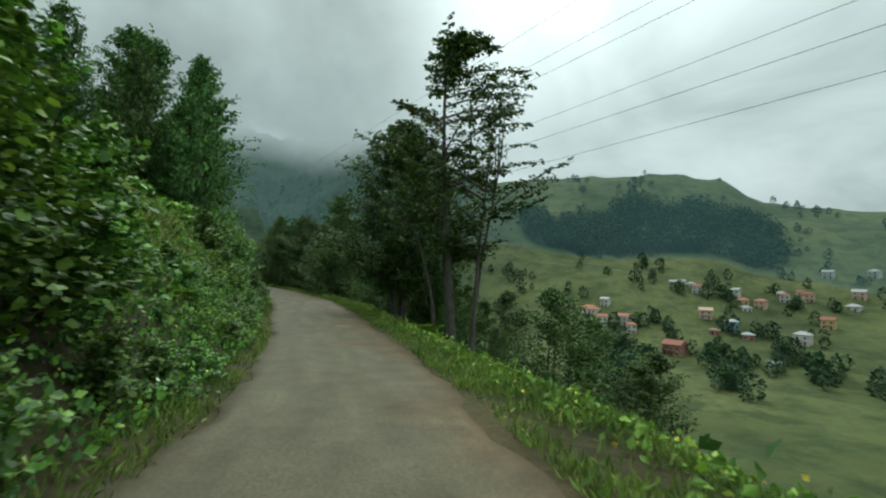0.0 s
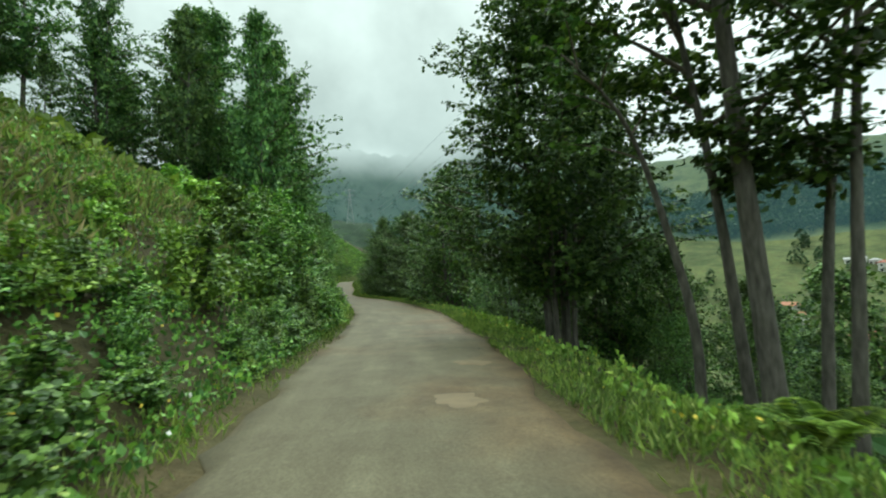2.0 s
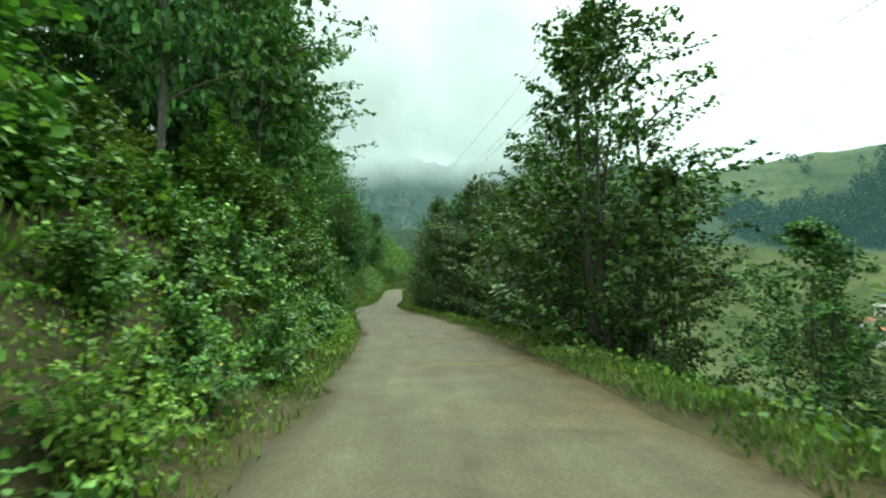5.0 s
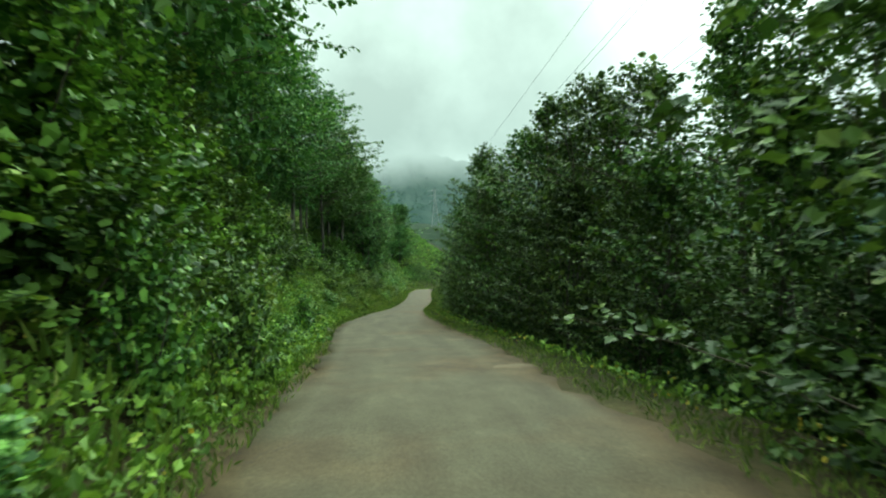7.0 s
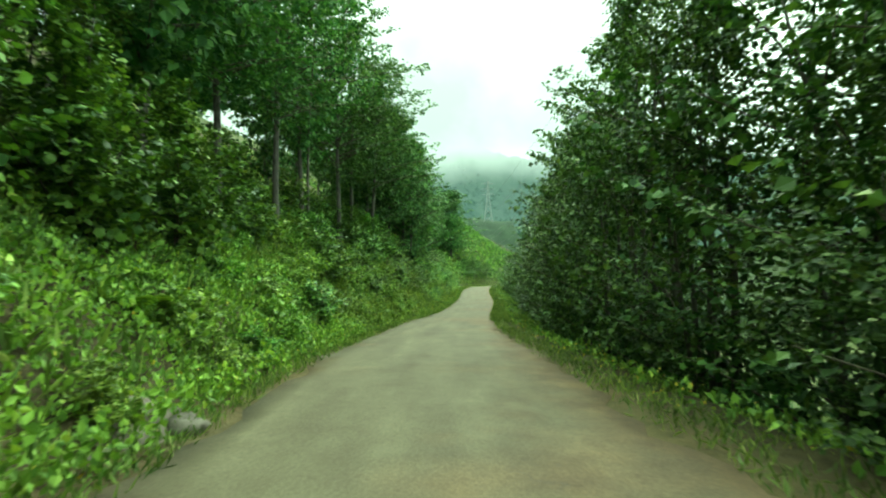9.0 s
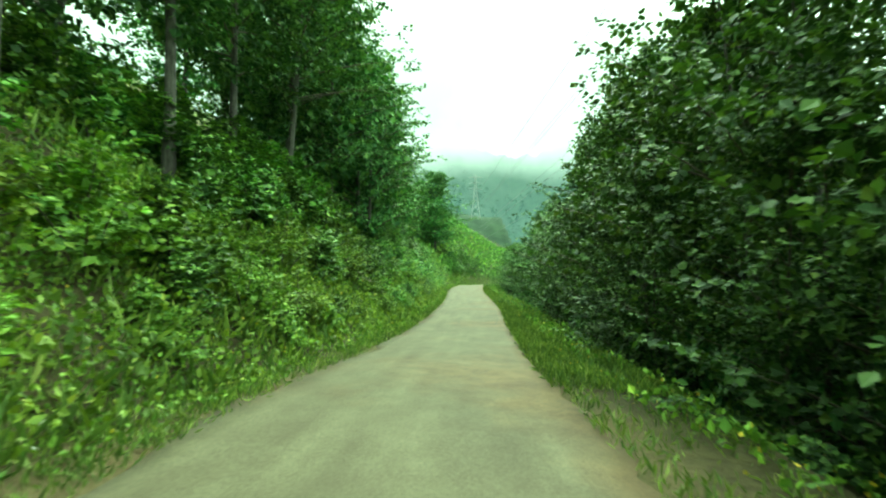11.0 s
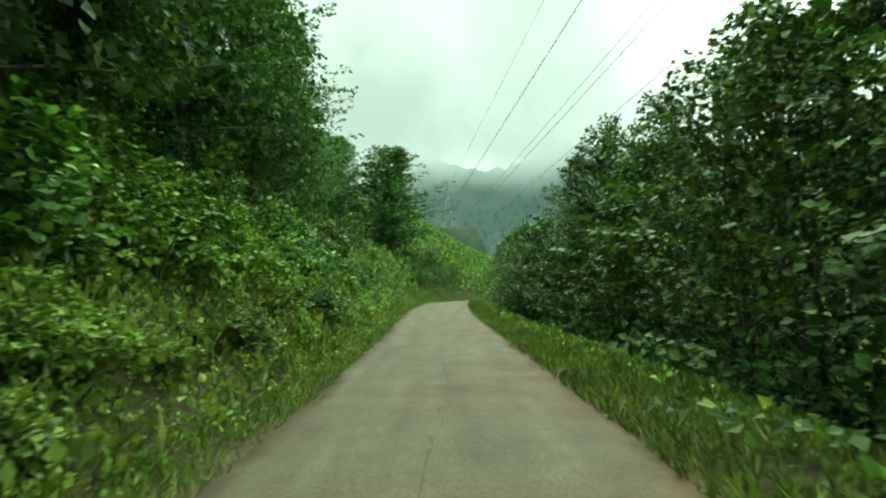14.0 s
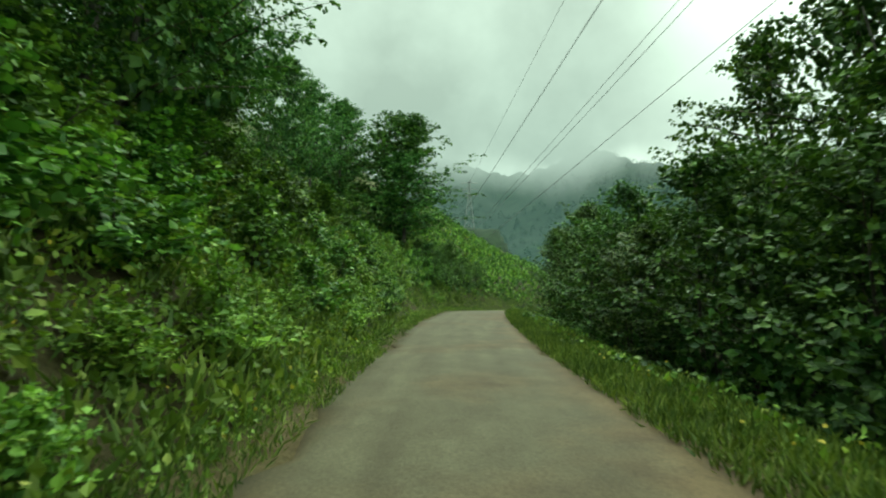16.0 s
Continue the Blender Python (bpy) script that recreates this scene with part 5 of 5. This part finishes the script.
for row in (
    (17.0, 332, 11.0, 1, "w", "o"),
    (18.7, 343, 5.1, 2, "w", "g"),
    (18.3, 305, 6.0, 3, "w", "o"),
    (20.7, 313, 6.6, 2, "w", "o"),
    (21.4, 300, 5.3, 2, "w", "o"),
    (25.7, 273, 8.9, 2, "b", "r"),
    (28.6, 334, 6.9, 2, "p", "p"),
    (30.9, 321, 5.5, 2, "u", "g"),
    (29.4, 309, 4.7, 1, "b", "b"),
    (31.2, 391, 5.8, 2, "w", "g"),
    (31.9, 382, 6.7, 1, "y", "o"),
    (32.1, 367, 5.4, 1, "w", "g"),
    (33.4, 380, 6.0, 2, "p", "o"),
    (27.8, 376, 5.8, 2, "w", "r"),
    (27.2, 386, 4.5, 1, "w", "g"),
    (25.5, 383, 4.5, 1, "w", "g"),
    (26.3, 387, 4.5, 1, "w", "g"),
    (35.0, 412, 4.7, 1, "w", "g"),
    (35.3, 401, 5.7, 2, "w", "r"),
    (36.5, 418, 5.2, 1, "p", "r"),
    (37.1, 408, 5.6, 2, "p", "r"),
    (38.6, 468, 7.0, 2, "w", "g"),
    (41.8, 489, 6.9, 2, "w", "g"),
    (40.8, 430, 7.3, 2, "p", "g"),
    (40.4, 403, 6.9, 1, "w", "g"),
    (38.6, 356, 6.5, 2, "y", "r"),
    (36.7, 315, 7.0, 2, "w", "g"),
    (32.3, 311, 5.5, 1, "b", "g"),
    (34.4, 269, 4.5, 1, "w", "g"),
):
    house(*row)

spots = []
for az, r in ((21.8, 387), (19.0, 405), (25.9, 367), (30.3, 373), (35.4, 452), (34.3, 417), (35.9, 388), (36.5, 386), (39.1, 395), (41.1, 464), (23.4, 314), (24.8, 304), (25.7, 294), (22.2, 312), (19.7, 304), (33.2, 319), (34.4, 318), (29.9, 278)):
    for k in range(3):
        spots.append(polar(az + frnd.uniform(-0.5, 0.5), r + frnd.uniform(-4, 4)))
for az, r, wa, wr, n in ((20.5, 273, 0.9, 9, 14), (20.5, 225, 0.9, 9, 14), (23.3, 258, 0.9, 9, 14), (32.1, 266, 0.9, 9, 14), (28.7, 267, 0.9, 9, 14), (35.3, 283, 0.9, 9, 14), (38.3, 263, 0.9, 9, 14), (21.1, 183, 0.9, 9, 14), (31.2, 215, 0.9, 9, 14)):
    for k in range(n):
        spots.append(polar(az + frnd.gauss(0, wa), r + frnd.gauss(0, wr)))
far_trees("village_trees", "dark trees and hedges between the village houses", 94, spots, 7, 110)

# ---------------------------------------------------------------- power line
STEEL = plain_material("galvanised_steel", (0.30, 0.32, 0.32), 0.5, 0.1, 3.0, 0.6)
WIRE = plain_material("aluminium_cable", (0.10, 0.105, 0.11), 0.5, 0.1, 3.0, 0.5)
PYLON = (-146.0, 335.0)


def pylon(x, y):
    z = float(ground_z(x, y)[0]) - 0.5
    root = tagged(new("pylon"), "grey steel lattice power pylon on the distant slope", "pylon")
    root.matrix_basis = placed(x, y, z, radians(24))
    H, b, t = 26.0, 2.6, 0.5
    bars = []
    w = lambda h: b + (t - b) * min(1.0, h / 19.0)
    lev = [0, 4.5, 8.5, 12, 15, 17.5, 19.5, 22, 24, H]
    for sx, sy in ((-1, -1), (1, -1), (1, 1), (-1, 1)):
        mesh_part("leg", tubes_mesh("leg", [tube_arrays([(sx * w(h), sy * w(h), h) for h in (0, 19, H)], [0.14, 0.11, 0.09], 4)], STEEL), root)
    c = ((-1, -1), (1, -1), (1, 1), (-1, 1))
    for h0, h1 in zip(lev[:-1], lev[1:]):
        for k in range(4):
            p, q = c[k], c[(k + 1) % 4]
            for (a1, z1), (a2, z2) in (((p, h0), (q, h1)), ((q, h0), (p, h1))):
                bars.append(tube_arrays([(a1[0] * w(z1), a1[1] * w(z1), z1), (a2[0] * w(z2), a2[1] * w(z2), z2)], [0.06, 0.06], 4))
    tagged(mesh_part("lattice", tubes_mesh("lattice", bars, STEEL), root), kind="stuff")
    for h in (17.5, 21, 24.5):
        mesh_part("crossarm", tubes_mesh("crossarm", [tube_arrays([(-4.2, 0, h), (0, 0, h + 0.6), (4.2, 0, h)], [0.08, 0.16, 0.08], 4)], STEEL), root)
    return z


pylon(*PYLON)
# six cables one above the other, running up the valley nearly level on the valley side
RUN = radians(-31)
for off, z in ((26.8, 10.7), (25.7, 12.3), (27.1, 14.5), (25.5, 17.3), (27.0, 19.6), (25.9, 22.0)):
    t = np.linspace(-120, 330, 60)
    x = off * math.cos(RUN) + t * math.sin(RUN)
    y = -off * math.sin(RUN) + t * math.cos(RUN)
    pts = np.stack([x, y, z + 1.6 * ((t - 70) / 150) ** 2], 1)
    tagged(new("power_cable", tubes_mesh("power_cable", [tube_arrays(pts, np.full(len(pts), 0.015), 6)], WIRE)), "dark overhead power cable sagging across the sky", "cable", "power cables")


# ---------------------------------------------------------------- stones, rock and ferns
def rock(name, label, s, d, size, seed, squash=0.7, category="rock", sink=0.25):
    rr = random.Random(seed)
    bm = bmesh.new()
    bmesh.ops.create_icosphere(bm, subdivisions=4, radius=1.0)
    o = Vector((rr.uniform(0, 50), rr.uniform(0, 50), 0))
    for v in bm.verts:
        k = 1 + 0.42 * noise.noise(v.co * 1.1 + o) + 0.20 * noise.noise(v.co * 2.7 + o) + 0.08 * noise.noise(v.co * 7 + o)
        c = v.co * k
        v.co = Vector((round(c.x * 3.2) / 3.2 * 0.35 + c.x * 0.65, round(c.y * 3.2) / 3.2 * 0.35 + c.y * 0.65, c.z * squash))
    me = bpy.data.meshes.new(name)
    bm.to_mesh(me)
    bm.free()
    me.materials.append(ROCK)
    me.polygons.foreach_set("use_smooth", np.full(len(me.polygons), True))
    x, y, z = beside(s, d)
    ob = tagged(new(name, me), label, category)
    ob.matrix_basis = placed(x, y, z + size * (-0.42 if size > 0.5 else squash - sink - 0.45), rr.uniform(0, 6), size)
    return ob


rock("boulder", "rounded grey stone at the foot of the bank", 68.7, -2.75, 0.24, 3)
rock("rock_outcrop", "dark rock under the ferns of the bank", 121.0, -4.8, 0.42, 6, 1.0)
for k, (s, d) in enumerate(((8.5, -2.3), (16.5, -2.45), (52.0, -2.6), (66.0, -3.0), (67.5, -3.1), (108.5, -2.5), (64.5, 3.0), (65.5, 3.3))):
    rock("stone", "small grey stone lying on the road's edge", s, d, 0.07 + 0.02 * (k % 3), 20 + k, 0.7, "stone")


def earth_face(s0, s1, e0, e1, lift):
    """A bare, crumbling patch of the cut slope, standing a little proud of it."""
    ns, ne = 44, 26
    v = []
    for i in range(ns):
        for j in range(ne):
            u, w = i / (ns - 1), j / (ne - 1)
            sv = s0 + (s1 - s0) * u
            k = int(S0 + sv * 2)
            f = sv * 2 - math.floor(sv * 2)
            c = LINE[k] * (1 - f) + LINE[k + 1] * f
            d = -(c[3] + e0 + (e1 - e0) * w)
            x, y = c[0] + RIGHT[k, 0] * d, c[1] + RIGHT[k, 1] * d
            p = Vector((x * 1.3, y * 1.3, 0.4 * w))
            edge = min(1.0, 5 * u * (1 - u)) * min(1.0, 5 * w * (1 - w)) + 0.5 * noise.noise(p * 0.7)
            z = float(ground_z(x, y)[0]) + lift * min(1.0, edge) - 0.12 + 0.16 * noise.noise(p) + 0.07 * noise.noise(p * 3) + 0.03 * noise.noise(p * 8)
            v.append((x, y, z))
    i, j = np.meshgrid(np.arange(ns - 1), np.arange(ne - 1), indexing="ij")
    q = np.stack([i * ne + j, (i + 1) * ne + j, (i + 1) * ne + j + 1, i * ne + j + 1], -1).ravel()
    tagged(new("earth_face", quick_mesh("earth_face", np.array(v), 4, q, EARTH)), "bare crumbling face of pale grey-brown earth in the bank", "earth bank")


earth_face(99.0, 104.5, 1.1, 3.4, 0.55)
earth_face(67.6, 69.2, 0.2, 1.0, 0.3)


def fern(s, d, size, seed):
    """A fern: a crown of arching fronds with paired leaflets."""
    rng = np.random.default_rng(seed)
    root = tagged(new("fern"), "bright green fern with arching fronds on the verge", "fern", "ferns")
    for k in range(8):
        a, L = 0.785 * k + rng.uniform(-0.3, 0.3), size * rng.uniform(0.8, 1.15)
        t = np.linspace(0.08, 1, 22)
        out, up = 0.75 * t * L, L * (1.25 * t - 0.75 * t * t)
        mid = np.stack([out * math.cos(a), out * math.sin(a), up], 1)
        side = np.array([-math.sin(a), math.cos(a), 0])
        b = np.vstack([mid, mid])
        al = np.vstack([side + np.gradient(mid, axis=0) * 4, -side + np.gradient(mid, axis=0) * 4])
        sz = np.tile(0.30 * L * np.sin(np.pi * np.clip(t * 0.9 + 0.1, 0, 0.97)), 2) + 0.02
        mesh_part("frond", leaf_mesh("frond", b, al, np.tile([0, 0, 1.0], (len(b), 1)), sz, HERB, 0.14), root)
    x, y, z = beside(s, d)
    root.matrix_basis = placed(x, y, z)


for k, (s, d, z) in enumerate(((17.0, 3.6, 0.75), (18.6, 4.2, 0.6), (12.0, -3.6, 0.7), (47.5, -2.9, 0.8), (60.0, -3.4, 0.7), (70.5, -4.2, 0.8), (91, -3.4, 0.7), (99.5, -3.8, 0.9), (113, -3.4, 0.7), (119.5, -3.2, 0.7))):
    fern(s, d, z, 200 + k)

cover("yellow_flowers", "small yellow flowers scattered through the verge grass", 88, 1500, 2, 135, 0.5, 2.6, 1, 0.05, PETAL, 0.5, 0.42, 1.5)
cover("bank_flowers", "small yellow flowers among the bank herbs", 89, 1500, 2, 135, 0.3, 3.0, -1, 0.05, PETAL, 0.5, 0.5, 1.5)
cover("white_flowers", "sparse white flowers among the bank herbs", 90, 260, 2, 135, 0.3, 3.5, -1, 0.06, WHITE_PETAL, 0.5, 0.5, 1.5)
